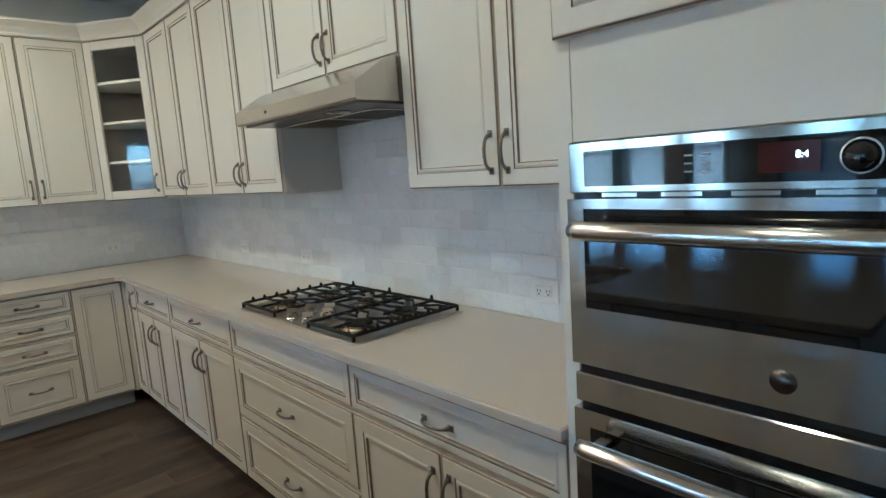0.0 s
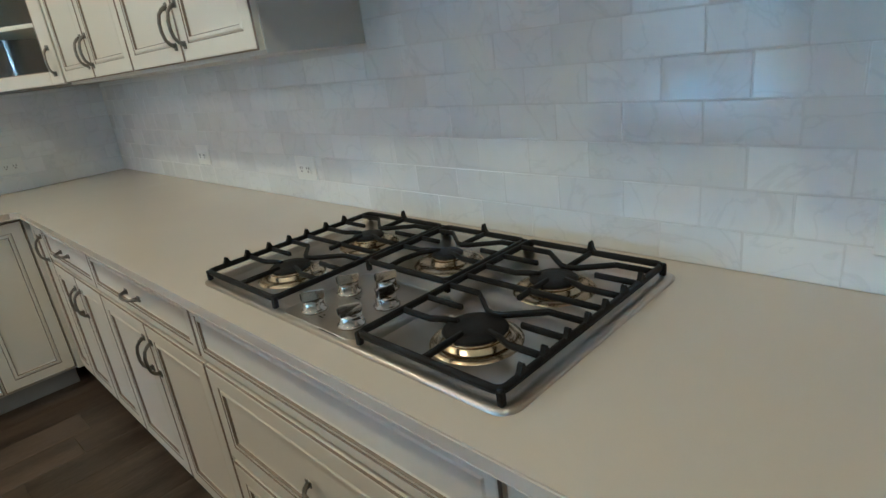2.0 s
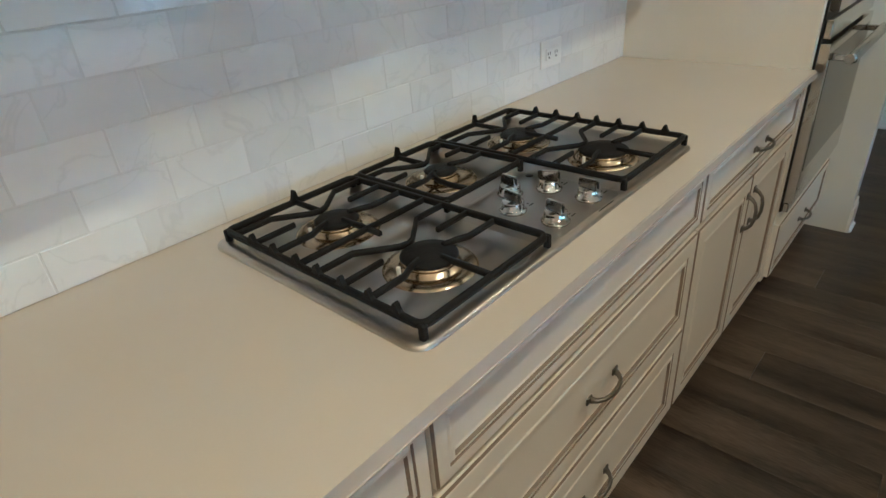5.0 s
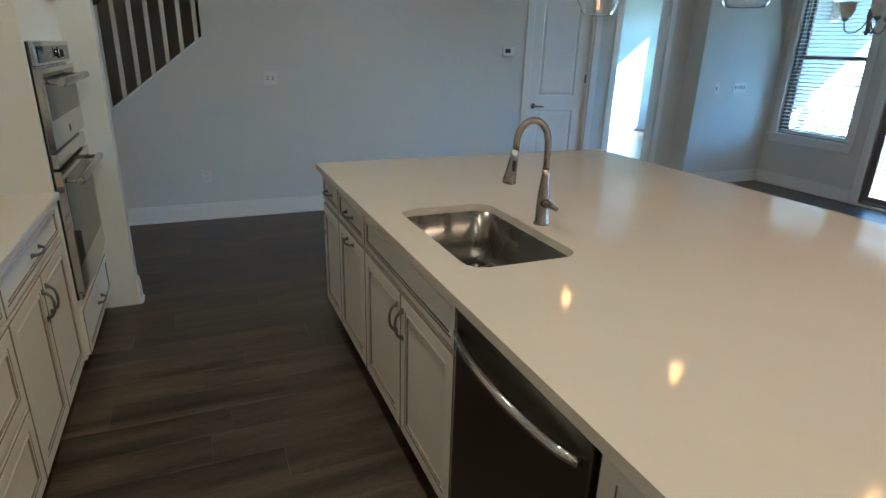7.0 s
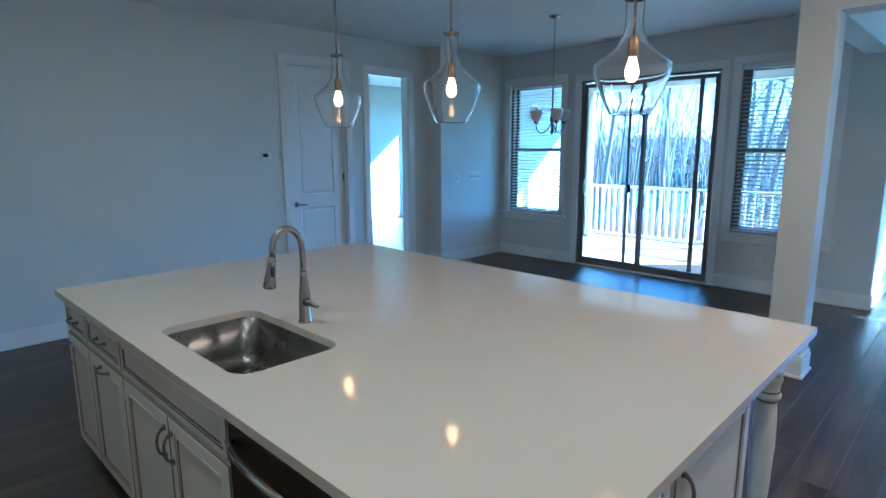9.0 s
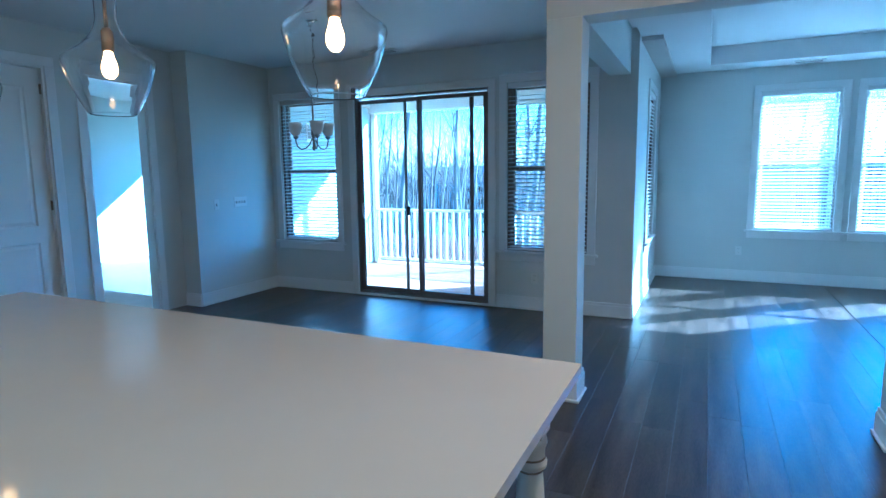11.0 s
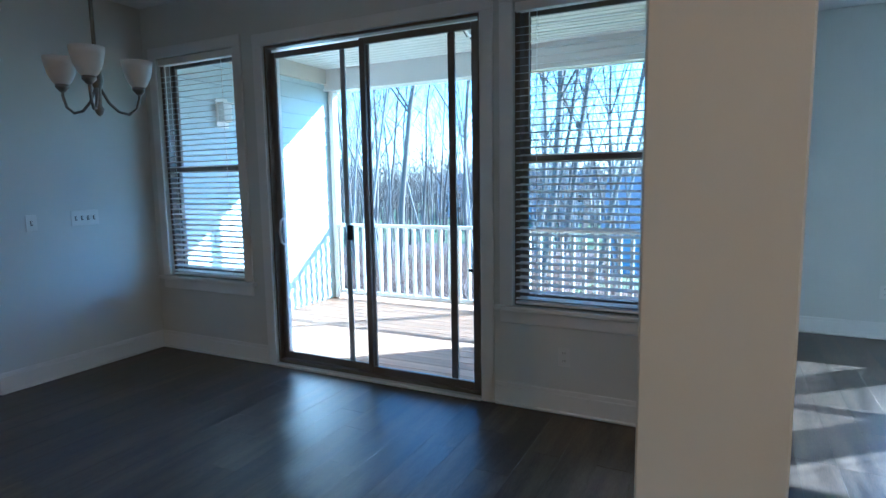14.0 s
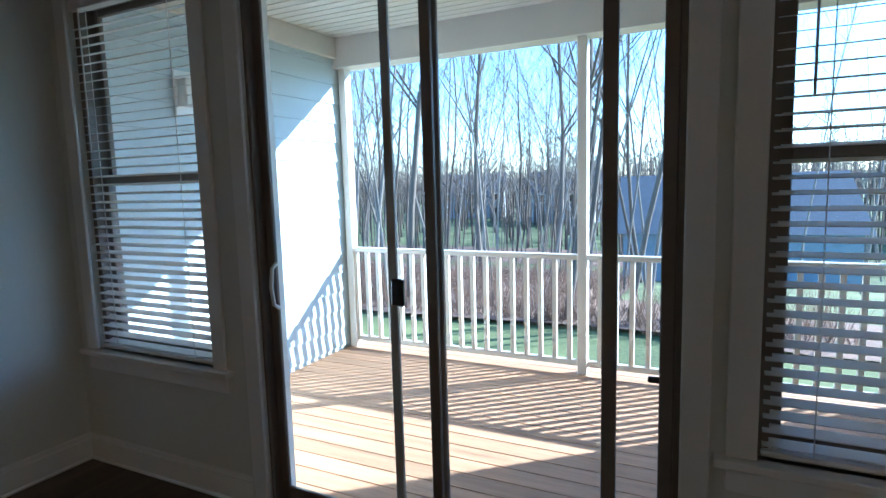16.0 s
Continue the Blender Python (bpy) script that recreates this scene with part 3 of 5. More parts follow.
# ---- stair ----
stair = thing("staircase", label="carpeted stair rising behind a knee wall", category="stair")
for i in range(16):
    y = 0.45 - i * 0.262
    z = (i + 1) * 0.19
    part("tread", boxm(XS + 0.125, y - 0.262, 0.0 if i == 0 else z - 0.34, 8.445, y, z, bev=0.012), M_CARPET, stair)
rail = thing("stair_railing", label="white square balusters under a dark stained handrail", category="railing")
sl = (1.544 - 0.02) / (-1.354 - 0.60)
for i in range(14):
    y = -1.315 + i * 0.118
    z = 0.02 + (y - 0.60) * sl
    part("baluster", boxm(XS + 0.045, y - 0.016, z - 0.01, XS + 0.077, y + 0.016, z + 0.86), M_TRIM, rail)
part("handrail", tube([(XS + 0.061, -1.43, 1.544 + 0.87), (XS + 0.061, 0.35, 0.19 + 0.87)], 0.03, 10), M_DARKWOOD, rail, "dark stained handrail")
sk = bmesh.new()
vs = [sk.verts.new((XS - 0.012 + dx, y, z + dz)) for dx, dz in ((0, 0), (0.145, 0), (0.145, 0.02), (0, 0.02)) for y, z in ((-1.354, 1.544), (0.60, 0.02))]
for q in ((0, 1, 3, 2), (2, 3, 5, 4), (4, 5, 7, 6), (6, 7, 1, 0), (0, 2, 4, 6), (1, 3, 5, 7)):
    sk.faces.new([vs[k] for k in q])
thing("trim_stair_cap", sk, M_TRIM, kind="structure", label="white sloped cap on the knee wall", category="trim")


# ---- outlets, switches, vents ----
def plate(name, at, rz, w=0.075, h=0.118, kind_of="outlet", gangs=1, label="white duplex outlet plate on the wall", category="outlet"):
    ob = thing(name, boxm(-w / 2, -0.006, -h / 2, w / 2, 0, h / 2, bev=0.003, seg=2), M_PLASTIC, at, rz, label, category)
    for g in range(gangs):
        gx = (g - (gangs - 1) / 2) * 0.046
        if kind_of == "switch":
            part("toggle", boxm(gx - 0.005, -0.016, -0.010, gx + 0.005, -0.006, 0.014, bev=0.002), M_PLASTIC, ob)
            part("slot", boxm(gx - 0.008, -0.0075, -0.016, gx + 0.008, -0.0058, 0.016), M_SLOT, ob)
        elif kind_of == "wide":
            part("face", boxm(-0.036, -0.010, -0.019, 0.036, -0.006, 0.019, bev=0.003), M_PLASTIC, ob)
            for sx in (-0.02, 0.02):
                for dx in (-0.006, 0.006):
                    part("slot", boxm(sx + dx - 0.0014, -0.0108, -0.003, sx + dx + 0.0014, -0.0095, 0.006), M_SLOT, ob)
                part("ground_hole", boxm(sx - 0.003, -0.0108, -0.013, sx + 0.003, -0.0095, -0.008), M_SLOT, ob)
        elif kind_of == "outlet":
            for sz in (-0.024, 0.024):
                part("face", boxm(gx - 0.016, -0.0085, sz - 0.014, gx + 0.016, -0.006, sz + 0.014, bev=0.003), M_PLASTIC, ob)
                for dx in (-0.006, 0.006):
                    part("slot", boxm(gx + dx - 0.0013, -0.0095, sz - 0.003, gx + dx + 0.0013, -0.0083, sz + 0.007), M_SLOT, ob)
    return ob


for x, z in ((3.915, 1.025), (2.252, 1.032), (1.43, 1.045)):
    plate("outlet", (x, -0.012, z), 0, 0.122, 0.085, "wide", label="white horizontal duplex outlet plate on the marble backsplash")
plate("outlet", (XL + 0.012, -0.545, 1.05), 90, 0.122, 0.085, "wide", label="white horizontal duplex outlet plate on the marble backsplash")
plate("outlet", (XS, -1.275, 0.395), 270, label="white outlet plate low on the stair wall")
plate("light_switch", (XS, -1.88, 1.235), 270, 0.12, 0.118, "switch", 2, "white double toggle switch plate", "switch")
plate("light_switch", (XN, -6.95, 1.16), 270, 0.075, 0.118, "switch", 1, "white single toggle switch plate", "switch")
plate("light_switch", (XN, -7.33, 1.175), 270, 0.21, 0.118, "switch", 4, "white four-gang toggle switch plate", "switch")
plate("outlet", (3.225, YS, 0.355), 180, label="white outlet plate under the window")
plate("outlet", (1.15, YF, 0.41), 180, label="white outlet plate low on the family room wall")
th = thing("thermostat", boxm(-0.065, -0.025, -0.045, 0.065, 0, 0.045, bev=0.008, seg=2), M_PLASTIC, (XS, -4.24, 1.507), 270, "small white wall thermostat with a grey display", "thermostat")
part("display", boxm(-0.04, -0.0265, -0.012, 0.02, -0.0245, 0.026), M_SLOT, th, "grey display")


def vent(x, y, z, rz=0):
    ob = thing("ceiling_vent", boxm(-0.17, -0.08, -0.012, 0.17, 0.08, 0, bev=0.004), M_PLASTIC, (x, y, z), rz, "white slotted supply vent in the ceiling", "vent")
    for i in range(7):
        part("slat", boxm(-0.14, -0.058 + i * 0.018, -0.016, 0.14, -0.048 + i * 0.018, -0.012), M_SLOT if i % 2 else M_PLASTIC, ob)


vent(4.92, -7.70, CEIL)
vent(0.52, -10.33, 2.80)


# ---- lamps ----
def downlight(x, y, z=CEIL, watts=1.0, lit=True, tone=(1.0, 0.64, 0.32)):
    ob = thing("recessed_light", lathe([(0.062, -0.001), (0.085, -0.001), (0.088, -0.007), (0.062, -0.004)]), M_TRIM, (x, y, z), label="round white recessed ceiling light, lit", category="ceiling light", group="recessed lights")
    part("lens", lathe([(0, -0.0025), (0.062, -0.0025)]), M_DOWN if lit else M_TRIM, ob, "glowing lens")
    if watts:
        d = bpy.data.lights.new("downlight", "AREA")
        d.shape, d.size, d.energy, d.color = "DISK", 0.12, watts, tone
        l = new("downlight", d)
        l.location = (x, y, z - 0.012)


for x, w in ((1.35, 1.0), (2.9, 1.0), (4.45, 0.65)):
    downlight(x, -1.50, watts=w)
downlight(3.12, -6.45, watts=0, lit=False)
downlight(1.3, -3.9, watts=3.0, tone=(1.0, 0.52, 0.27))
downlight(8.9, -6.1)


def pendant(x, y):
    """Clear glass pendant on a nickel rod; heights are above the shade's foot."""
    z0 = 1.735
    ob = thing("pendant_lamp", at=(x, y, z0), label="clear glass pendant lamp with a lit amber filament bulb", category="pendant lamp", group="pendants over the island")
    top = CEIL - z0
    part("canopy", lathe([(0, top), (0.062, top), (0.062, top - 0.012), (0.02, top - 0.03), (0, top - 0.03)]), M_NICKEL, ob)
    part("rod", tube([(0, 0, top - 0.02), (0, 0, 0.305)], 0.0068, 8), M_NICKEL, ob)
    part("socket", lathe([(0, 0.315), (0.012, 0.313), (0.021, 0.300), (0.022, 0.235), (0.019, 0.228), (0, 0.228)], 18), M_SOCKET, ob, "bronze lamp socket")
    outer = [(0.043, 0.455), (0.039, 0.450), (0.036, 0.440), (0.036, 0.345), (0.042, 0.318), (0.062, 0.280), (0.100, 0.240), (0.140, 0.212), (0.153, 0.200), (0.156, 0.185), (0.150, 0.155), (0.132, 0.100), (0.104, 0.040), (0.084, 0.004), (0.078, 0.0)]
    sh = part("shade", lathe([*reversed(outer), *[(r - 0.0028, z) for r, z in outer[:-1]], (0.0752, 0.001), outer[-1]], 44), M_SHADE, ob, "clear seeded glass")
    sh.visible_shadow = False
    part("collar", lathe([(0.034, 0.446), (0.044, 0.448), (0.044, 0.457), (0.009, 0.461), (0.009, 0.446)]), M_NICKEL, ob)
    part("bulb", lathe([(0, 0.130), (0.013, 0.133), (0.024, 0.147), (0.028, 0.165), (0.026, 0.184), (0.018, 0.210), (0.014, 0.228), (0, 0.229)], 22), M_BULB, ob, "glowing amber bulb")


for x in (4.62, 3.60, 2.585):
    pendant(x, -3.47)


def chandelier(x, y):
    up = 0.035
    top = CEIL - up
    ob = thing("chandelier", at=(x, y, up), label="three-arm dark nickel chandelier with upturned frosted glass shades, unlit", category="chandelier")
    part("canopy", lathe([(0, top), (0.06, top), (0.058, top - 0.012), (0.025, top - 0.03), (0, top - 0.032)]), M_NICKEL, ob)
    n, z = 0, top - 0.03
    while z > 2.33:
        r = 0.016
        pts = [(r * 0.55 * math.cos(a), 0, z - 0.02 + r * 1.25 * math.sin(a)) if n % 2 else (0, r * 0.55 * math.cos(a), z - 0.02 + r * 1.25 * math.sin(a)) for a in [2 * math.pi * i / 8 for i in range(9)]]
        part("chain_link", tube(pts, 0.0022, 5, cap=False), M_NICKEL, ob)
        z -= 0.031
        n += 1
    part("stem", lathe([(0, 2.36), (0.006, 2.355), (0.008, 2.30), (0.008, 1.89), (0.020, 1.87), (0.024, 1.82), (0.014, 1.79), (0.012, 1.72), (0.020, 1.705), (0.012, 1.685), (0, 1.675)], 14), M_PEWTER, ob)
    for a in (138, 258, 18):
        ca, sa = math.cos(radians(a)), math.sin(radians(a))
        path = [(0.012, 1.79), (0.040, 1.735), (0.078, 1.70), (0.120, 1.692), (0.154, 1.718), (0.168, 1.765), (0.168, 1.79)]
        arm = part("arm", tube([(r * ca, r * sa, z) for r, z in path], 0.006, 8), M_PEWTER, ob)
        part("cup", lathe([(0, 1.782), (0.010, 1.782), (0.026, 1.80), (0.026, 1.813), (0, 1.817)], 14, cx=0.168 * ca, cy=0.168 * sa), M_PEWTER, arm)
        part("shade", lathe([(0.018, 1.808), (0.035, 1.822), (0.052, 1.858), (0.060, 1.895), (0.064, 1.925), (0.060, 1.925), (0.056, 1.895), (0.048, 1.86), (0.031, 1.827), (0.014, 1.813)], 24, cx=0.168 * ca, cy=0.168 * sa), M_FROST, arm, "white frosted glass shade")


chandelier(4.785, -6.215)

# ---- porch ----
DZ = -0.03
deck = thing("deck", boxm(XR + T, -10.58, -0.36, XN, YS - T, DZ - 0.035), M_DARKWOOD, label="wooden porch deck of long boards", category="deck", kind="structure")
dm = link_mesh("deck_board", boxm(XR + T, -0.0685, -0.032, XN - 0.005, 0.0685, 0, bev=0.004), M_DECK)
for i in range(18):
    part("deck_board", dm, None, deck, at=(0, YS - T - 0.075 - i * 0.1395, DZ))
side = thing("porch_wall", boxm(XN, -10.45, -2.6, XN + 0.148, YS - T, 3.0), M_SIDING, label="blue-grey lap siding wall of the house", category="wall", kind="structure")
lap = bmesh.new()
v = [lap.verts.new((x, y, z)) for y in (-10.42, YS - T) for x, z in ((0, 0), (-0.020, 0.0), (-0.006, 0.168), (0, 0.168))]
for q in ((0, 1, 2, 3), (4, 5, 6, 7), (0, 1, 5, 4), (1, 2, 6, 5), (2, 3, 7, 6), (3, 0, 4, 7)):
    lap.faces.new([v[k] for k in q])
lm = link_mesh("siding_board", lap, M_SIDING)
for i in range(17):
    part("siding_board", lm, None, side, at=(XN - 0.0005, 0, -0.16 + i * 0.168))
part("corner_board", boxm(XN - 0.03, -10.48, -2.4, XN + 0.10, -10.42, 2.55), M_TRIM, side)
sd2 = thing("porch_wall_back", boxm(XR + T, YS - T - 0.02, -2.6, XN, YS - T - 0.001, 0.0), M_SIDING, label="blue-grey siding below the deck", category="wall", kind="structure")
thing("porch_ceiling", boxm(XR - 0.2, -10.75, 2.76, XN + 0.2, YS - T, 2.84), M_PORCH, label="pale beadboard porch ceiling", category="ceiling", kind="structure")
pb = bmesh.new()
for i in range(24):
    box(pb, XR + T, YS - T - 0.02 - i * 0.10, 2.748, XN, YS - T - 0.108 - i * 0.10 + 0.004, 2.759)
thing("porch_ceiling_boards", pb, M_PORCH, label="narrow pale boards lining the porch ceiling", category="ceiling", kind="structure")
thing("porch_beam", boxm(XR + T, -10.50, 2.50, XN, -10.30, 2.76, bev=0.004), M_PORCH, label="pale painted porch header beam", category="beam", kind="structure")
thing("porch_beam_side", boxm(XN - 0.06, -10.30, 2.58, XN, YS - T, 2.75, bev=0.004), M_PORCH, label="pale frieze board under the porch ceiling", category="beam", kind="structure")
thing("porch_roof", boxm(XR - 0.4, -10.95, 2.90, XN + 4.6, YS - T, 3.05), M_ROOF, label="shallow shingled porch roof", category="roof", kind="structure")
thing("house_roof", boxm(-3.6, -10.95, 3.20, XR + 0.4, -4, 3.30), M_ROOF, label="dark shingled house roof", category="roof", kind="structure")
thing("house_roof_main", boxm(-0.5, -8.3, 3.31, 12, 3.2, 3.40), M_ROOF, label="dark shingled main roof", category="roof", kind="structure")
pr = thing("porch_railing", label="painted porch railing with square balusters", category="railing")
part("top_rail", boxm(XR + T, -10.435, 0.865, XN - 0.03, -10.365, 0.905, bev=0.006), M_RAIL, pr)
part("bottom_rail", boxm(XR + T, -10.42, 0.03, XN - 0.03, -10.38, 0.075, bev=0.004), M_RAIL, pr)
bmesh_b = link_mesh("baluster", boxm(-0.017, -0.017, 0.07, 0.017, 0.017, 0.868), M_RAIL)
for i in range(38):
    x = XN - 0.11 - i * 0.1165
    if x > XR + T + 0.03:
        part("baluster", bmesh_b, None, pr, at=(x, -10.40, 0))
for x in (XN - 0.065, 4.605, XR + T + 0.05):
    thing("porch_post", boxm(x - 0.035, -10.445, DZ, x + 0.035, -10.355, 2.50, bev=0.004), M_RAIL, label="slim painted porch post", category="post", group="porch posts")
pl = thing("porch_light", boxm(-0.012, -0.075, -0.14, 0, 0.075, 0.14, bev=0.004), M_TRIM, (XN - 0.02, -8.71, 2.09), label="white box wall lantern on the siding", category="wall light")
part("lens", boxm(-0.09, -0.055, -0.085, -0.012, 0.055, 0.085, bev=0.012, seg=2), M_FROST, pl, "frosted lens")
part("top_cap", boxm(-0.10, -0.065, 0.085, 0, 0.065, 0.10, bev=0.004), M_TRIM, pl)
pc = thing("porch_ceiling_light", lathe([(0, 2.748), (0.07, 2.748), (0.07, 2.735), (0, 2.73)]), M_BLACK, (4.35, -9.2, 0), label="small dark cage lantern under the porch ceiling", category="ceiling light")
for k in range(4):
    a = radians(45 + 90 * k)
    part("cage_bar", tube([(0.05 * math.cos(a), 0.05 * math.sin(a), 2.735), (0.09 * math.cos(a), 0.09 * math.sin(a), 2.66), (0.05 * math.cos(a), 0.05 * math.sin(a), 2.60)], 0.005, 6), M_BLACK, pc)
part("glass_body", lathe([(0, 2.735), (0.04, 2.73), (0.055, 2.67), (0.03, 2.61), (0, 2.61)], 12), M_FROST, pc)

# ---- grounds ----
gb = bmesh.new()
bmesh.ops.create_grid(gb, x_segments=70, y_segments=70, size=1)
for v in gb.verts:
    s = 1 if abs(v.co.x) < 1e-9 else abs(v.co.x) ** 1.8 / abs(v.co.x)
    s2 = 1 if abs(v.co.y) < 1e-9 else abs(v.co.y) ** 1.8 / abs(v.co.y)
    v.co.x, v.co.y = v.co.x * s * 700 + 5, v.co.y * s2 * 700 - 10
    d = max(0.0, -v.co.y - 25)
    v.co.z = -2.45 + 0.10 * noise.noise(Vector((v.co.x * 0.15, v.co.y * 0.15, 0))) - 0.14 * min(d, 30) + (0.012 * (d - 70) if d > 70 else 0)
    if -11 < v.co.y < 4 and -4 < v.co.x < 13:
        v.co.z = -2.5
thing("ground", smooth(gb), M_GROUND, label="green winter lawn running out to the woods", category="ground", kind="structure")


def ground_z(y):
    d = max(0.0, -y - 25)
    return -2.45 - 0.14 * min(d, 30) + (0.012 * (d - 70) if d > 70 else 0)


lf = bmesh.new()
bmesh.ops.create_grid(lf, x_segments=40, y_segments=30, size=1)
for v in lf.verts:
    u, w_ = v.co.x, v.co.y
    x = 14 + u * 30
    edge = -20.2 + 1.0 * noise.noise(Vector((x * 0.22, 1.3, 0)))
    deep = 3.2 + 45 * min(1, max(0, (x - 6.5) / 4.0))
    y = edge - (w_ + 1) * 0.5 * deep
    v.co = Vector((x, y, ground_z(y) + 0.14 + 0.10 * noise.noise(Vector((x * 0.4, y * 0.4, 2)))))
thing("leaf_litter", smooth(lf), M_LITTER, label="brown fallen leaves covering the woodland floor", category="leaf litter", kind="structure")


def bare_tree(seed, height, girth, material):
    """Leafless tree: a wandering tapered trunk that forks into finer and finer limbs."""
    rnd = random.Random(seed)
    trunk, twigs = bmesh.new(), bmesh.new()

    def grow(p, d, length, r, depth, bm_to):
        n = (6, 4, 3, 2, 2)[depth]
        pts, rs = [p.copy()], [r]
        q, e = p.copy(), d.copy()
        for i in range(n):
            e = (e + Vector((rnd.uniform(-1, 1), rnd.uniform(-1, 1), rnd.uniform(-0.3, 0.6))) * (0.10 + 0.05 * depth)).normalized()
            q = q + e * (length / n)
            pts.append(q.copy())
            rs.append(r * (1 - 0.72 * (i + 1) / n))
        tube(pts, rs, 7 if depth == 0 else (5 if depth == 1 else 3), bm_to, cap=False)
        if depth < 4:
            for k in range((9, 5, 3, 2)[depth]):
                f = rnd.uniform(0.32 if depth == 0 else 0.2, 1.0)
                i = min(n - 1, int(f * n))
                base = pts[i].lerp(pts[i + 1], f * n - i if f < 1 else 1)
                side = Vector((rnd.uniform(-1, 1), rnd.uniform(-1, 1), rnd.uniform(0.1, 0.9))).normalized()
                nd = (e * 0.55 + side * 0.75).normalized()
                grow(base, nd, length * rnd.uniform(0.30, 0.52), max(0.004, rs[i] * rnd.uniform(0.35, 0.55)), depth + 1, twigs)
    grow(Vector((0, 0, -0.2)), Vector((rnd.uniform(-0.08, 0.08), rnd.uniform(-0.08, 0.08), 1)).normalized(), height, girth, 0, trunk)
    ob = thing("tree", label="bare leafless winter tree with a slender grey trunk", category="tree", group="bare woodland trees")
    part("trunk", trunk, material, ob)
    part("crown", twigs, material, ob, "bare grey twigs")
    return ob


rt = random.Random(11)
kinds = [bare_tree(100 + i, (15, 18, 12, 20, 16, 9, 17)[i], (0.055, 0.080, 0.036, 0.115, 0.060, 0.026, 0.068)[i], M_BARK if i % 2 else M_BARK2) for i in range(7)]
spots = []
for i in range(290):
    if i < 95:
        x, y = rt.uniform(6.5, 30), rt.uniform(-38, -21)
    elif i < 101:
        x, y = rt.uniform(2.5, 6.5), rt.uniform(-24, -21)
    elif i < 120:
        x, y = rt.uniform(-14, 0), rt.uniform(-75, -53)
    else:
        x, y = rt.uniform(-4, 62), rt.uniform(-75, -36)
    if any((x - a) ** 2 + (y - b) ** 2 < 0.7 for a, b in spots) or (-4 < x < 12 and -52 < y < -41):
        continue
    spots.append((x, y))
    m = pose(x, y, ground_z(y), rt.uniform(-4, 4), rt.uniform(-4, 4), rt.uniform(0, 360)) @ Matrix.Diagonal((1, 1, 1, 1))
    if len(spots) <= len(kinds):
        kinds[len(spots) - 1].matrix_basis = m
    else:
        copy_thing(kinds[rt.randrange(7)], m)
# far woods: thousands of thin stems in one mass
fw = bmesh.new()
for i in range(4200):
    x, y = rt.uniform(-120, 170), rt.uniform(-190, -62)
    z, hgt = ground_z(y), rt.uniform(7, 15)
    dx, dy = rt.uniform(-0.6, 0.6), rt.uniform(-0.6, 0.6)
    tube([(x, y, z - 0.5), (x + dx * 0.4, y + dy, z + hgt * 0.5), (x + dx, y + dy, z + hgt)], [rt.uniform(0.1, 0.2), 0.09, 0.02], 3, fw, cap=False)
    for k in range(6):
        f = rt.uniform(0.35, 0.95)
        a = rt.uniform(0, 6.28)
        tube([(x + dx * f, y + dy * f, z + hgt * f), (x + dx * f + 2 * math.cos(a), y + dy * f + 2 * math.sin(a), z + hgt * f + rt.uniform(0.8, 2.4))], [0.06, 0.015], 3, fw, cap=False)
thing("far_woods", fw, M_BARK, label="distant grey belt of bare winter woods", category="woods", kind="stuff")
ub = bmesh.new()
for i in range(2600):
    x, y = rt.uniform(1, 34), -20.6 - 12 * rt.random() ** 1.6
    if x < 7 and y < -23:
        continue
    z = ground_z(y)
    for k in range(3):
        a = rt.uniform(0, 6.28)
        s = rt.uniform(0.2, 0.7)
        tube([(x, y, z), (x + s * 0.5 * math.cos(a), y + s * 0.5 * math.sin(a), z + rt.uniform(0.2, 0.6)), (x + s * math.cos(a), y + s * math.sin(a), z + rt.uniform(0.5, 1.3))], [0.012, 0.009, 0.003], 3, ub, cap=False)
thing("undergrowth", ub, M_LITTER, label="tangle of dry brown brush at the wood's edge", category="brush", kind="stuff")


def house(x, y, w, d, h, rz, material, label, roof=None, windows=True):
    z = ground_z(y)
    ob = thing("house", at=(x, y, z), rz=rz, label=label, category="house")
    part("wall", boxm(-w / 2, -d / 2, 0, w / 2, d / 2, h), material, ob)
    rb = bmesh.new()
    extrude_x([(-d / 2 - 0.4, h - 0.1), (d / 2 + 0.4, h - 0.1), (0, h + d * 0.36)], -w / 2 - 0.4, w / 2 + 0.4, rb)
    part("roof", rb, roof or M_ROOF, ob, "shingled gable roof")
    for k in range(int(w // 2.6) if windows else 0):
        for zz in (1.0, 3.7):
            if zz + 1.4 < h:
                wx = -w / 2 + 1.3 + k * 2.6
                win = part("window", boxm(wx - 0.55, d / 2, zz - 0.1, wx + 0.55, d / 2 + 0.06, zz + 1.4), M_TRIM, ob, "white window frame")
                part("pane", boxm(wx - 0.45, d / 2 + 0.05, zz, wx + 0.45, d / 2 + 0.075, zz + 1.3), M_BLACKGLASS, win)
    return ob


house(3.5, -46, 12, 9, 3.6, 6, M_HOUSE, "low blue-grey house with a broad shingled gable roof", M_ROOF2, False)
house(30, -110, 14, 10, 5.6, -10, M_HOUSE2, "pale far house seen between the trees")
house(52, -118, 14, 10, 5.6, 15, M_HOUSE2, "pale far house seen between the trees")
house(-24, -85, 16, 10, 6, 5, M_HOUSE2, "pale far house seen between the trees")


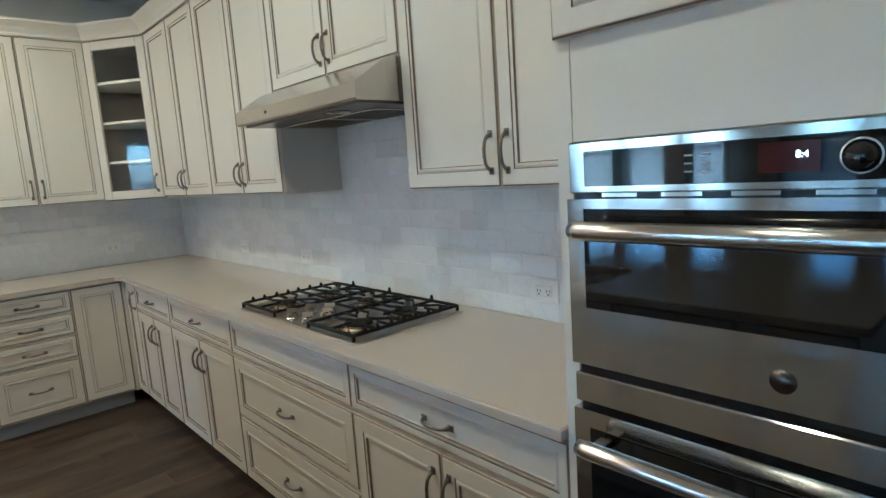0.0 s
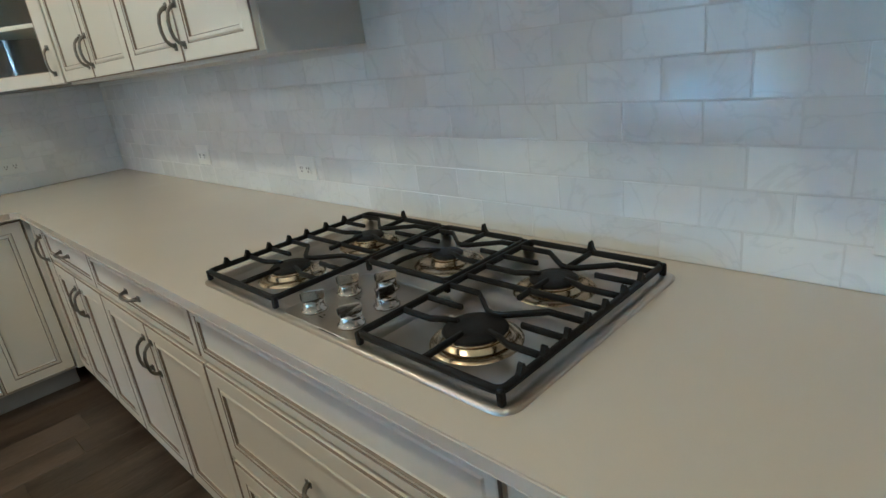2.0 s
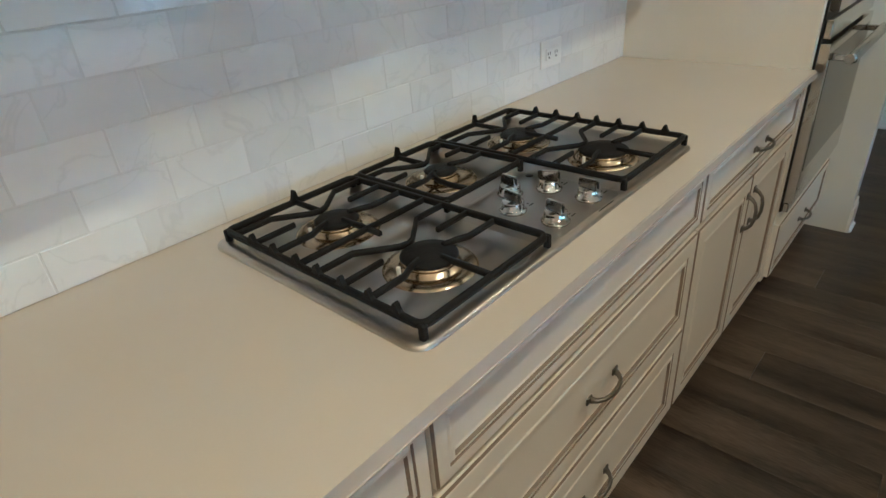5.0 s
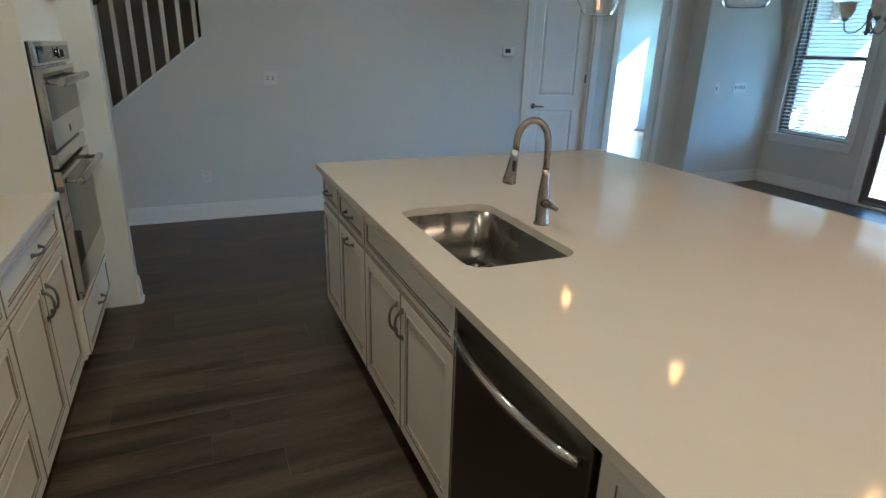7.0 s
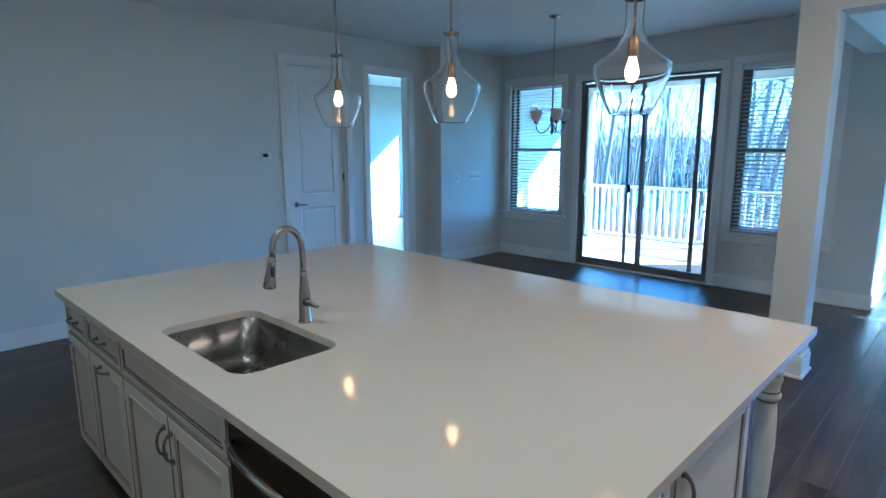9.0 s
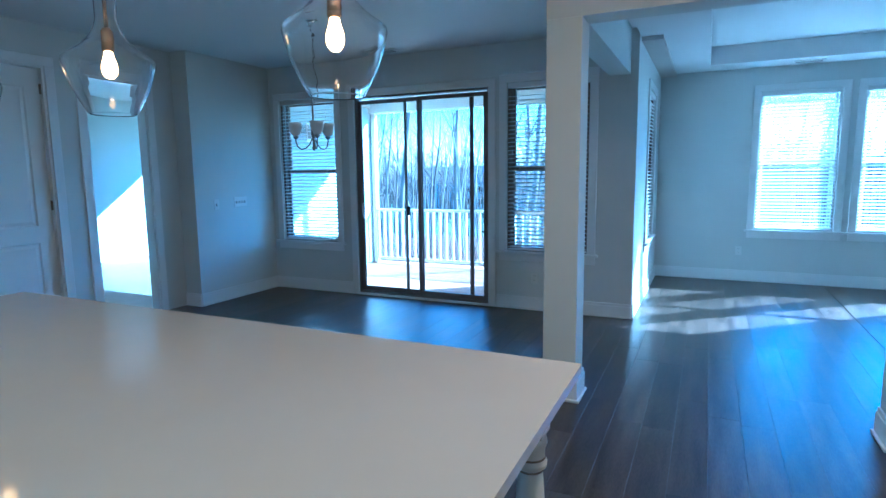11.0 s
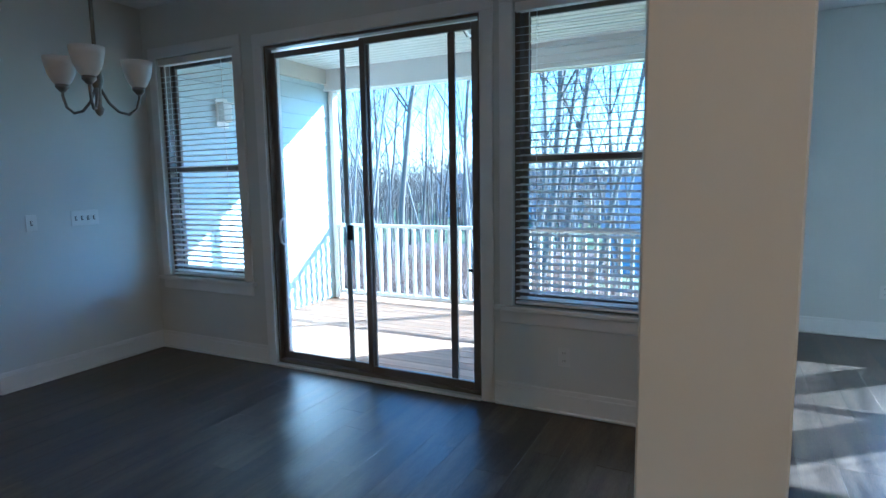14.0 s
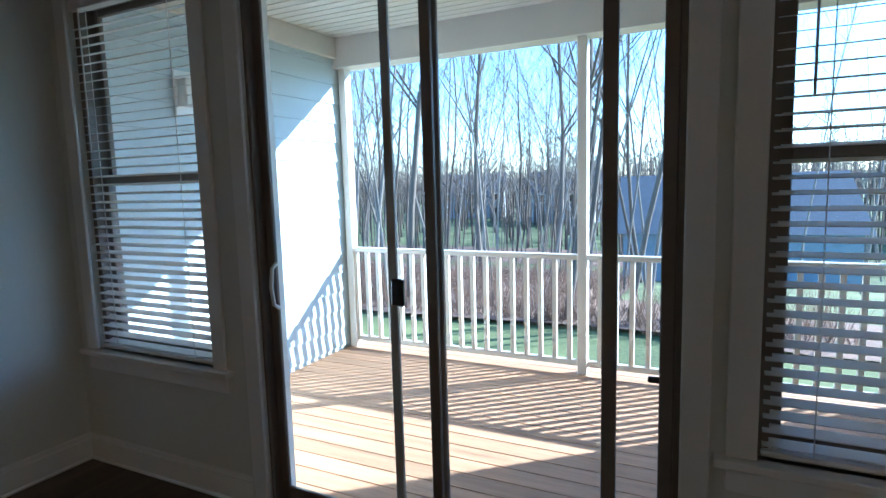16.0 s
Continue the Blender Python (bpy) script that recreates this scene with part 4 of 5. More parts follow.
# ---- kitchen cabinets ----
FRONT_STEPS = [(0, 0.0), (0.0, -0.016), (0.004, -0.0195), (0.0062, -0.0205), (0.048, -0.0205), (0.0502, -0.0170), (0.056, -0.0205), (0.0635, -0.0205), (0.0665, -0.0140), (0.071, -0.0125)]
DRAWER_STEPS = [(0, 0.0), (0.0, -0.016), (0.004, -0.0195), (0.0062, -0.0205), (0.026, -0.0205), (0.028, -0.0170), (0.033, -0.0205), (0.0375, -0.0205), (0.0400, -0.0150), (0.044, -0.0135)]
fronts = {}


def front_mesh(w, h):
    key = (round(w, 3), round(h, 3))
    if key not in fronts:
        bm = bmesh.new()
        st = DRAWER_STEPS if h < 0.24 else FRONT_STEPS
        ring(bm, 0, 0, w, h, st, glaze=(2, 5, 8))
        v = [bm.verts.new(p) for p in ((0, 0, 0), (w, 0, 0), (w, 0, h), (0, 0, h))]
        bm.faces.new(v)
        bmesh.ops.remove_doubles(bm, verts=bm.verts, dist=1e-5)
        fronts[key] = link_mesh("front", bm, [M_CAB, M_GLAZE])
    return fronts[key]


def pull_mesh():
    """Arched pewter pull along local x, 100 mm long, with flared feet."""
    bm = tube([(-0.052, -0.004, 0), (-0.046, -0.016, 0), (-0.034, -0.026, 0), (-0.012, -0.031, 0), (0.012, -0.031, 0), (0.034, -0.026, 0), (0.046, -0.016, 0), (0.052, -0.004, 0)],
              [0.0075, 0.0055, 0.0048, 0.0052, 0.0052, 0.0048, 0.0055, 0.0075], 10)
    for sx in (-0.054, 0.054):
        box(bm, sx - 0.011, -0.005, -0.009, sx + 0.011, 0, 0.009, bev=0.003, seg=2)
    return link_mesh("handle", bm, M_PEWTER)


PULL = pull_mesh()


def add_front(ob, nm, x, z, w, h, pull=None, y=0.0):
    """A door or drawer front on a cabinet; pull is (x, z, upright)."""
    f = part(nm, front_mesh(w, h), None, ob, at=(x, y, z))
    if pull:
        p = part("handle", PULL, None, f, "pewter pull")
        p.matrix_basis = pose(pull[0], -0.0205, pull[1], 0, 90 if pull[2] else 0, 0)
    return f


def doors(ob, x0, x1, z0, z1, n=2, low=False, y=0.0, pulls=True, hinge="l"):
    g = 0.004
    w = (x1 - x0) / n
    for i in range(n):
        left = (i == 0) if n == 2 else (hinge == "l")
        px = (w - 2 * g - 0.028) if left else 0.028
        pz = 0.10 if low else (z1 - z0 - 2 * g - 0.11)
        add_front(ob, "door", x0 + i * w + g, z0 + g, w - 2 * g, z1 - z0 - 2 * g, (px, pz, True) if pulls else None, y)


def drawer(ob, x0, x1, z0, z1, y=0.0, pull=True):
    g = 0.004
    w, h = x1 - x0 - 2 * g, z1 - z0 - 2 * g
    add_front(ob, "drawer_front", x0 + g, z0 + g, w, h, (w / 2, h / 2, False) if pull else None, y)


def base_unit(x0, x1, at, rz, label, fill, depth=0.60, name="base_cabinet"):
    ob = thing(name, at=at, rz=rz, label=label, category="cabinet", group="base cabinets")
    part("body", boxm(x0, 0, 0.105, x1, depth, 0.884), [M_CAB], ob)
    part("toe_kick", boxm(x0, 0.07, 0, x1, 0.09, 0.105), M_TOE, ob, "grey toe kick")
    fill(ob, x0, x1)
    return ob


def wall_unit(x0, x1, z0, z1, at, rz, label, fill, depth=0.32, name="wall_cabinet"):
    ob = thing(name, at=at, rz=rz, label=label, category="cabinet", group="wall cabinets")
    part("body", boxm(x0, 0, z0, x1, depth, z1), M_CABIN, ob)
    fill(ob, x0, x1)
    return ob


def f_drawer_doors(ob, x0, x1):
    drawer(ob, x0, x1, 0.715, 0.875)
    doors(ob, x0, x1, 0.115, 0.705)


def f_three_drawers(ob, x0, x1):
    drawer(ob, x0, x1, 0.715, 0.875, pull=False)
    drawer(ob, x0, x1, 0.420, 0.705)
    drawer(ob, x0, x1, 0.115, 0.410)


def f_four_drawers(ob, x0, x1):
    for z0, z1 in ((0.735, 0.875), (0.590, 0.725), (0.435, 0.580), (0.115, 0.425)):
        drawer(ob, x0, x1, z0, z1)


YB = -0.625     # carcass front of the cooking run; door faces stand 20 mm proud
CAB = "cream glazed cabinet"
base_unit(0.90, 1.12, (0, YB, 0), 0, "narrow cream glazed base cabinet with one door and a pewter pull", lambda o, a, b: doors(o, a, b, 0.115, 0.875, 1))
base_unit(1.12, 1.78, (0, YB, 0), 0, "cream glazed base cabinet with a drawer over two doors", f_drawer_doors)
base_unit(1.78, 2.63, (0, YB, 0), 0, "cream glazed base cabinet with a drawer over two doors", f_drawer_doors)
base_unit(2.63, 3.59, (0, YB, 0), 0, "cream glazed drawer base under the cooktop", f_three_drawers)
base_unit(3.59, 4.445, (0, YB, 0), 0, "cream glazed base cabinet with drawer and doors beside the ovens", f_drawer_doors)
base_unit(-0.96, -0.665, (0.87, 0, 0), 90, "cream glazed corner base cabinet with a plain door", lambda o, a, b: doors(o, a, b, 0.115, 0.875, 1, pulls=False))
base_unit(-1.42, -0.96, (0.87, 0, 0), 90, "cream glazed base cabinet with four drawers", f_four_drawers)
base_unit(-2.10, -1.42, (0.87, 0, 0), 90, "cream glazed base cabinet with a drawer over two doors", f_drawer_doors)
cf = boxm(0.27, -0.62, 0.105, 0.895, -0.02, 0.884)
box(cf, 0.862, -0.664, 0.105, 0.889, -0.6205, 0.884)
thing("corner_filler", cf, M_CAB, label="cream painted blind corner carcass under the counter", category="cabinet")


def upper_doors(z0, z1):
    return lambda o, a, b: doors(o, a, b, z0 + 0.006, z1, 2, low=True)


YU = -0.315
UL, UT = 1.405, 2.485
for x0, x1, z0 in ((0.955, 1.82, UL), (1.82, 2.675, UL), (2.675, 3.592, 1.865), (3.592, 4.445, UL)):
    lab = "cream glazed two-door wall cabinet over the range hood" if z0 > 1.5 else "tall cream glazed wall cabinet with two doors and pewter pulls"
    wall_unit(x0, x1, z0, UT, (0, YU, 0), 0, lab, upper_doors(z0, UT))
wall_unit(-1.38, -0.61, UL, UT, (XL + 0.315, 0, 0), 90, "tall cream glazed wall cabinet with two doors and pewter pulls", upper_doors(UL, UT))
wall_unit(-2.10, -1.38, UL, UT, (XL + 0.315, 0, 0), 90, "tall cream glazed wall cabinet with two doors and pewter pulls", upper_doors(UL, UT))


def corner_cabinet():
    ob = thing("corner_cabinet", label="diagonal corner wall cabinet with a glass door and empty shelves", category="cabinet")
    p0, p1 = (XL + 0.315, -0.61), (0.955, -0.315)
    poly = [p0, p1, (0.955, -0.005), (XL + 0.005, -0.005), (XL + 0.005, -0.61)]
    bm = bmesh.new()
    t = 0.018
    prism(poly, UL, UL + t, bm)
    prism(poly, UT - t, UT, bm)
    box(bm, XL + 0.005, -0.61, UL + t, XL + 0.02, -0.005, UT - t)
    box(bm, XL + 0.02, -0.02, UL + t, 0.955, -0.005, UT - t)
    box(bm, XL + 0.02, -0.61, UL + t, p0[0], -0.595, UT - t)
    box(bm, 0.94, -0.315, UL + t, 0.955, -0.02, UT - t)
    # the dim interior is put into the carcass colour
    part("body", bm, M_CABSHADE, ob)
    inner = [(p0[0], p0[1] + 0.03), (p1[0] - 0.03, p1[1]), (0.935, -0.025), (XL + 0.025, -0.025), (XL + 0.025, -0.59)]
    for z in (1.66, 1.93, 2.20):
        part("shelf", prism(inner, z, z + 0.018), M_CABIN, ob)
    L = math.hypot(p1[0] - p0[0], p1[1] - p0[1])
    ang = math.degrees(math.atan2(p1[1] - p0[1], p1[0] - p0[0]))
    d = bmesh.new()
    w, h, s = L - 0.03, UT - UL - 0.016, 0.06
    for q in ((0, -0.02, 0, s, 0, h), (w - s, -0.02, 0, w, 0, h), (s, -0.0195, 0, w - s, 0, s), (s, -0.0195, h - s, w - s, 0, h)):
        box(d, *q, bev=0.003)
    door = part("door", d, M_CAB, ob)
    door.matrix_basis = pose(p0[0] + 0.015 * math.cos(radians(ang)), p0[1] + 0.015 * math.sin(radians(ang)), UL + 0.008, 0, 0, ang)
    g = bmesh.new()
    for q in ((s - 0.003, -0.0205, s - 0.003, w - s + 0.003, -0.0195, s), (s - 0.003, -0.0205, h - s, w - s + 0.003, -0.0195, h - s + 0.003), (s - 0.003, -0.0205, s, s, -0.0195, h - s), (w - s, -0.0205, s, w - s + 0.003, -0.0195, h - s)):
        box(g, *q)
    part("glaze_line", g, M_GLAZE, door)
    pane = part("pane", boxm(s, -0.010, s, w - s, -0.006, h - s), M_CABGLASS, door, "clear glass pane")
    pane.visible_shadow = False
    p = part("handle", PULL, None, door, "pewter pull")
    p.matrix_basis = pose(w - 0.03, -0.0205, 0.10, 0, 90, 0)


corner_cabinet()
# crown moulding along the wall cabinets
PROFILE = [(0, 0), (0.012, 0), (0.014, 0.02), (0.03, 0.05), (0.058, 0.085), (0.062, 0.10), (0, 0.10)]


def crown(path):
    """Crown moulding swept along plan points; the room lies to the right of the way."""
    bm, rings = bmesh.new(), []
    for i, p in enumerate(path):
        ns = []
        for a, b in ((i - 1, i), (i, i + 1)):
            if 0 <= a and b < len(path):
                d = (Vector(path[b]) - Vector(path[a])).normalized()
                ns.append(Vector((d.y, -d.x)))
        n = sum(ns, Vector((0, 0)))
        n = n / (n.length_squared / len(ns)) if len(ns) > 1 else n
        rings.append([bm.verts.new((p[0] + n.x * o, p[1] + n.y * o, UT + 0.001 + z)) for o, z in PROFILE])
    for a, b in zip(rings, rings[1:]):
        for k in range(len(PROFILE)):
            bm.faces.new((a[k], a[(k + 1) % len(PROFILE)], b[(k + 1) % len(PROFILE)], b[k]))
    bm.faces.new(rings[0]), bm.faces.new(rings[-1])
    return thing("crown_moulding", bm, M_CAB, label="cream crown moulding on top of the wall cabinets", category="moulding")


crown([(XL + 0.336, -2.10), (XL + 0.336, -0.615), (0.952, -0.336), (4.443, -0.336)])

# ---- counters and backsplash ----
bm = prism([(XL + 0.002, -0.004), (4.445, -0.004), (4.445, -0.672), (0.95, -0.672), (0.918, -0.704), (0.918, -2.12), (XL + 0.002, -2.12)], 0.885, 0.915)
bmesh.ops.bevel(bm, geom=[e for e in bm.edges if abs(e.verts[0].co.z - e.verts[1].co.z) < 1e-6], offset=0.004, segments=2, affect="EDGES")
thing("countertop", bm, M_QUARTZ, label="pale cream speckled quartz L-shaped countertop", category="countertop")


def backsplash():
    ob = thing("backsplash", label="polished white marble subway tile backsplash", category="backsplash")
    part("grout_bed", boxm(XL + 0.004, -0.0113, 0.916, 4.445, -0.001, 1.86), M_GROUT, ob)
    part("grout_bed", boxm(XL + 0.001, -2.10, 0.916, XL + 0.0113, -0.012, 1.402), M_GROUT, ob)
    W, H, G = 0.1524, 0.0762, 0.0022
    meshes = {}

    def tile(w, h):
        k = (round(w, 4), round(h, 4))
        if k not in meshes:
            meshes[k] = link_mesh("tile", boxm(0, -0.0065, 0, w, 0, h, bev=0.0012), M_MARBLE)
        return meshes[k]
    rnd = random.Random(5)
    for wallside in (0, 1):
        end = 4.443 - 0.262 if wallside == 0 else 2.09
        for r in range(12):
            z = 0.9165 + r * (H + G)
            spans = [(0, end)]
            top = 1.402
            if wallside == 0 and z + H > 1.402:
                spans, top = [(2.68 - 0.262, 3.588 - 0.262)], 1.714
            if z > top - 0.012:
                continue
            h = min(H, top - z)
            for s0, s1 in spans:
                x = s0 - (W / 2 if r % 2 else 0)
                x = s0 if x < s0 else x
                u = s0 - ((W + G) / 2 if r % 2 else 0)
                while u < s1 - 0.01:
                    a, b = max(u, s0), min(u + W, s1)
                    if b - a > 0.012:
                        o = rnd.uniform(-0.0004, 0.0004)
                        if wallside == 0:
                            p = part("tile", tile(b - a, h), None, ob, at=(0.262 + a, -0.0056 + o, z))
                        else:
                            p = part("tile", tile(b - a, h), None, ob, at=(XL + 0.0056 + o, -b - 0.008, z), rz=90)
                    u += W + G


# ---- cooktop ----
def cooktop():
    x0, x1, y0, y1, z = 2.663, 3.578, -0.609, -0.078, 0.9155
    ob = thing("gas_cooktop", label="five-burner stainless gas cooktop with black cast iron grates", category="cooktop")

    def dished(rects, r):
        """Rounded loops (x0, y0, x1, y1, z) joined in turn and closed by the last."""
        bm, prev = bmesh.new(), None
        for a, b, c, d, zz in rects:
            v = [bm.verts.new((x, y, zz)) for x, y in rounded(a, b, c, d, r, 6)]
            if prev:
                for i in range(len(v)):
                    bm.faces.new((prev[i], prev[(i + 1) % len(v)], v[(i + 1) % len(v)], v[i])).smooth = True
            prev = v
        bm.faces.new(prev)
        return bm
    zt = z + 0.0015
    steps = ((0, z), (0.0005, z + 0.004), (0.004, z + 0.0075), (0.020, z + 0.0085), (0.026, z + 0.0075), (0.044, zt))
    part("tray", dished([(x0 + i, y0 + i, x1 - i, y1 - i, zz) for i, zz in steps], 0.032), M_TRAY, ob)
    part("console", dished([(2.992 + i, y0 + 0.006 + i * 0.4, 3.262 - i, -0.366 - i, zz) for i, zz in ((0, zt), (0.010, z + 0.006), (0.016, z + 0.0088), (0.020, z + 0.0092))], 0.02), M_TRAY, ob, "raised steel control area")
    burners = ((2.838, -0.465, 0.046), (2.838, -0.232, 0.040), (3.124, -0.235, 0.034), (3.407, -0.242, 0.044), (3.407, -0.470, 0.053))
    for bx, by, r in burners:
        w = max(0.079, r + 0.021)
        bb = part("burner", lathe([(w, zt - 0.0005), (w - 0.003, zt + 0.003), (w - 0.014, zt + 0.0055), (r + 0.010, zt + 0.003), (r + 0.004, zt + 0.0035), (r + 0.002, zt + 0.010), (r - 0.001, zt + 0.0105), (r - 0.001, zt + 0.013), (r + 0.001, zt + 0.0135), (r, zt + 0.018), (0, zt + 0.018)], 40, cx=bx, cy=by), M_BURNER, ob, "brass-toned steel burner ring")
        part("cap", lathe([(0, zt + 0.0182), (r * 0.98, zt + 0.0185), (r + 0.002, zt + 0.0215), (r * 0.96, zt + 0.025), (r * 0.5, zt + 0.0262), (0, zt + 0.0262)], 40, cx=bx, cy=by), M_IRON, bb, "black burner cap")
        part("igniter", cyl(bmesh.new(), bx - r - 0.012, by + 0.012, zt, zt + 0.022, 0.0035, n=8), M_PLASTIC, bb)
    zk = z + 0.0092
    for kx, ky, turn in ((3.124, -0.418, -18), (3.064, -0.468, -24), (3.184, -0.470, 6), (3.068, -0.556, -22), (3.186, -0.556, -14)):
        kb = part("knob", lathe([(0, zk), (0.0255, zk), (0.0265, zk + 0.003), (0.0235, zk + 0.005), (0.0215, zk + 0.006), (0.0208, zk + 0.019), (0.0195, zk + 0.022), (0, zk + 0.022)], 28, cx=kx, cy=ky), M_CHROME, ob, "chrome control knob")
        g = bmesh.new()
        lo = [(-0.0075, -0.022), (0.0075, -0.022), (0.0075, 0.022), (-0.0075, 0.022)]
        hi = [(-0.0035, -0.019), (0.0035, -0.019), (0.0042, 0.024), (-0.0042, 0.024)]
        va = [g.verts.new((a, b, 0)) for a, b in lo]
        vb = [g.verts.new((a, b, 0.020 if b < 0 else 0.015)) for a, b in hi]
        g.faces.new(va), g.faces.new(vb)
        for i in range(4):
            g.faces.new((va[i], va[(i + 1) % 4], vb[(i + 1) % 4], vb[i]))
        bmesh.ops.bevel(g, geom=list(g.edges), offset=0.0015, segments=2, affect="EDGES")
        gp = part("grip", g, M_CHROME, kb)
        gp.matrix_basis = pose(kx, ky, zk + 0.0215, 0, 0, turn)
        part("pointer", boxm(-0.0012, -0.0225, 0.004, 0.0012, -0.0205, 0.017), M_BLACK, gp, "black pointer line")
    # small printed marks beside the knobs
    for kx, ky in ((3.218, -0.470), (3.220, -0.556), (3.100, -0.556), (3.098, -0.468)):
        part("printed_mark", boxm(kx, ky - 0.014, zk, kx + 0.014, ky - 0.0115, zk + 0.0004), M_SLOT, ob)
        part("printed_mark", boxm(kx + 0.004, ky - 0.006, zk, kx + 0.009, ky - 0.0035, zk + 0.0004), M_SLOT, ob)
    part("printed_mark", boxm(3.145, -0.600, zk - 0.0006, 3.20, -0.5985, zk + 0.0003), M_SLOT, ob)
    part("badge", lathe([(0, zk), (0.0085, zk), (0.0085, zk + 0.001), (0, zk + 0.001)], 16, cx=3.222, cy=-0.398), M_BLACK, ob, "small dark round badge")
    zb = zt + 0.0215
    t = 0.0042

    def bar(bm, pts, r=t, h=0.010):
        """A cast bar along plan points, mitred at its bends, with a rounded crown."""
        prev = None
        pts = [Vector((p[0], p[1], 0)) for p in pts]
        for i, p in enumerate(pts):
            d = (pts[min(i + 1, len(pts) - 1)] - pts[max(i - 1, 0)]).normalized()
            n = Vector((-d.y, d.x, 0)) * r
            v = [bm.verts.new(p + n * k + Vector((0, 0, zb + zz))) for k, zz in ((-0.85, 0), (-1, h * 0.6), (-0.55, h), (0.55, h), (1, h * 0.6), (0.85, 0))]
            if prev:
                for k in range(6):
                    bm.faces.new((prev[k], prev[(k + 1) % 6], v[(k + 1) % 6], v[k])).smooth = True
            else:
                bm.faces.new(v)
            prev = v
        bm.faces.new(prev)

    def lug(bm, lx, ly, ax, up=0.019):
        """Upright pot stop: a rounded fin on the frame."""
        s = 0.012
        prof = [(-s, 0.002), (-s * 0.55, 0.008), (-0.003, up - 0.002), (0, up), (0.003, up - 0.002), (s * 0.55, 0.008), (s, 0.002)]
        sides = []
        for o in (-t, t):
            sides.append([bm.verts.new((lx + (q if ax == "x" else o), ly + (o if ax == "x" else q), zb + 0.006 + zz)) for q, zz in prof])
        for a in sides:
            bm.faces.new(a)
        for i in range(len(prof) - 1):
            bm.faces.new((sides[0][i], sides[0][i + 1], sides[1][i + 1], sides[1][i]))

    def grate(gx0, gy0, gx1, gy1, cells, lugs, extra):
        bm = bmesh.new()
        loop = rounded(gx0, gy0, gx1, gy1, 0.014, 4)
        bar(bm, [*loop, loop[0]], t * 1.25, 0.011)
        for cx, cy, r in cells:
            e = r * 0.62
            ya = cy - 0.020
            # arms at the burner's middle, stubs behind them, and the bent bar behind the cap
            for sx, k in ((gx0, -1), (gx1, 1)):
                bar(bm, [(sx, ya), (cx + k * (r + 0.030), ya), (cx + k * (r + 0.008), ya + 0.010), (cx + k * e, ya + 0.016)])
                bar(bm, [(sx, cy + 0.040), (cx + k * (0.064), cy + 0.040)], t * 0.9)
            bar(bm, [(gx0, cy + 0.100), (cx - 0.075, cy + 0.100), (cx - 0.016, cy + 0.052), (cx, cy + 0.047), (cx + 0.016, cy + 0.052), (cx + 0.075, cy + 0.100), (gx1, cy + 0.100)])
        for pts in extra:
            bar(bm, pts)
        for fx in (gx0, gx1):
            for fy in (gy0, gy1):
                box(bm, fx - 0.0055, fy - 0.0055, zt + 0.004, fx + 0.0055, fy + 0.0055, zb + 0.008, bev=0.002)
        for l in lugs:
            lug(bm, *l)
        return part("grate", bm, M_IRON, ob, "black cast iron grate")
    rows = [-0.545, -0.490, -0.430, -0.372, -0.318, -0.256, -0.194]
    for gx0, gx1, f, b, edge in ((2.688, 2.984, burners[0], burners[1], 2.688), (3.256, 3.556, burners[4], burners[3], 3.556)):
        cx = f[0]
        grate(gx0, -0.592, gx1, -0.105, (f, b), [(edge, y, "y") for y in rows] + [(cx, -0.105, "x", 0.024)],
              ([(cx, -0.592), (cx, f[1] - f[2] * 0.6)], [(gx0, -0.318), (gx1, -0.318)], [(cx, b[1] - b[2] * 0.5), (cx, -0.352)], [(cx, -0.105), (cx, b[1] + 0.052)]))
    c = burners[2]
    grate(2.999, -0.362, 3.241, -0.105, (c,), [(c[0], -0.105, "x", 0.024)],
          ([(c[0] - 0.055, -0.362), (c[0] - 0.060, -0.315), (c[0] - 0.052, -0.270), (c[0] - 0.028, -0.240)], [(c[0], -0.105), (c[0], c[1] + 0.052)]))


cooktop()


# ---- range hood ----
def range_hood():
    ob = thing("range_hood", label="stainless under-cabinet range hood", category="range hood")
    x0, x1 = 2.679, 3.588
    bm = extrude_x([(-0.012, 1.715), (-0.515, 1.715), (-0.522, 1.722), (-0.522, 1.772), (-0.40, 1.850), (-0.36, 1.8635), (-0.012, 1.8635)], x0, x1)
    part("shell", bm, M_STEEL, ob)
    part("underside", boxm(x0 + 0.02, -0.49, 1.708, x1 - 0.02, -0.04, 1.7145), M_DARKSTEEL, ob, "dark underside panel")
    for fx in (x0 + 0.12, (x0 + x1) / 2 + 0.01):
        f = part("filter", boxm(fx, -0.36, 1.702, fx + 0.32, -0.08, 1.7075, bev=0.003), M_STEELX, ob, "mesh grease filter")
        for i in range(8):
            part("filter_rib", boxm(fx + 0.02 + i * 0.037, -0.34, 1.7005, fx + 0.032 + i * 0.037, -0.10, 1.7025), M_DARKSTEEL, f)
    part("lamp", lathe([(0, 1.7085), (0.045, 1.7085), (0.045, 1.702), (0.035, 1.700), (0, 1.701)], 20, cx=3.33, cy=-0.42), M_STEELX, ob, "round lamp cover")
    part("button", boxm(2.95, -0.5245, 1.742, 2.962, -0.5215, 1.754, bev=0.001), M_BLACK, ob)


range_hood()


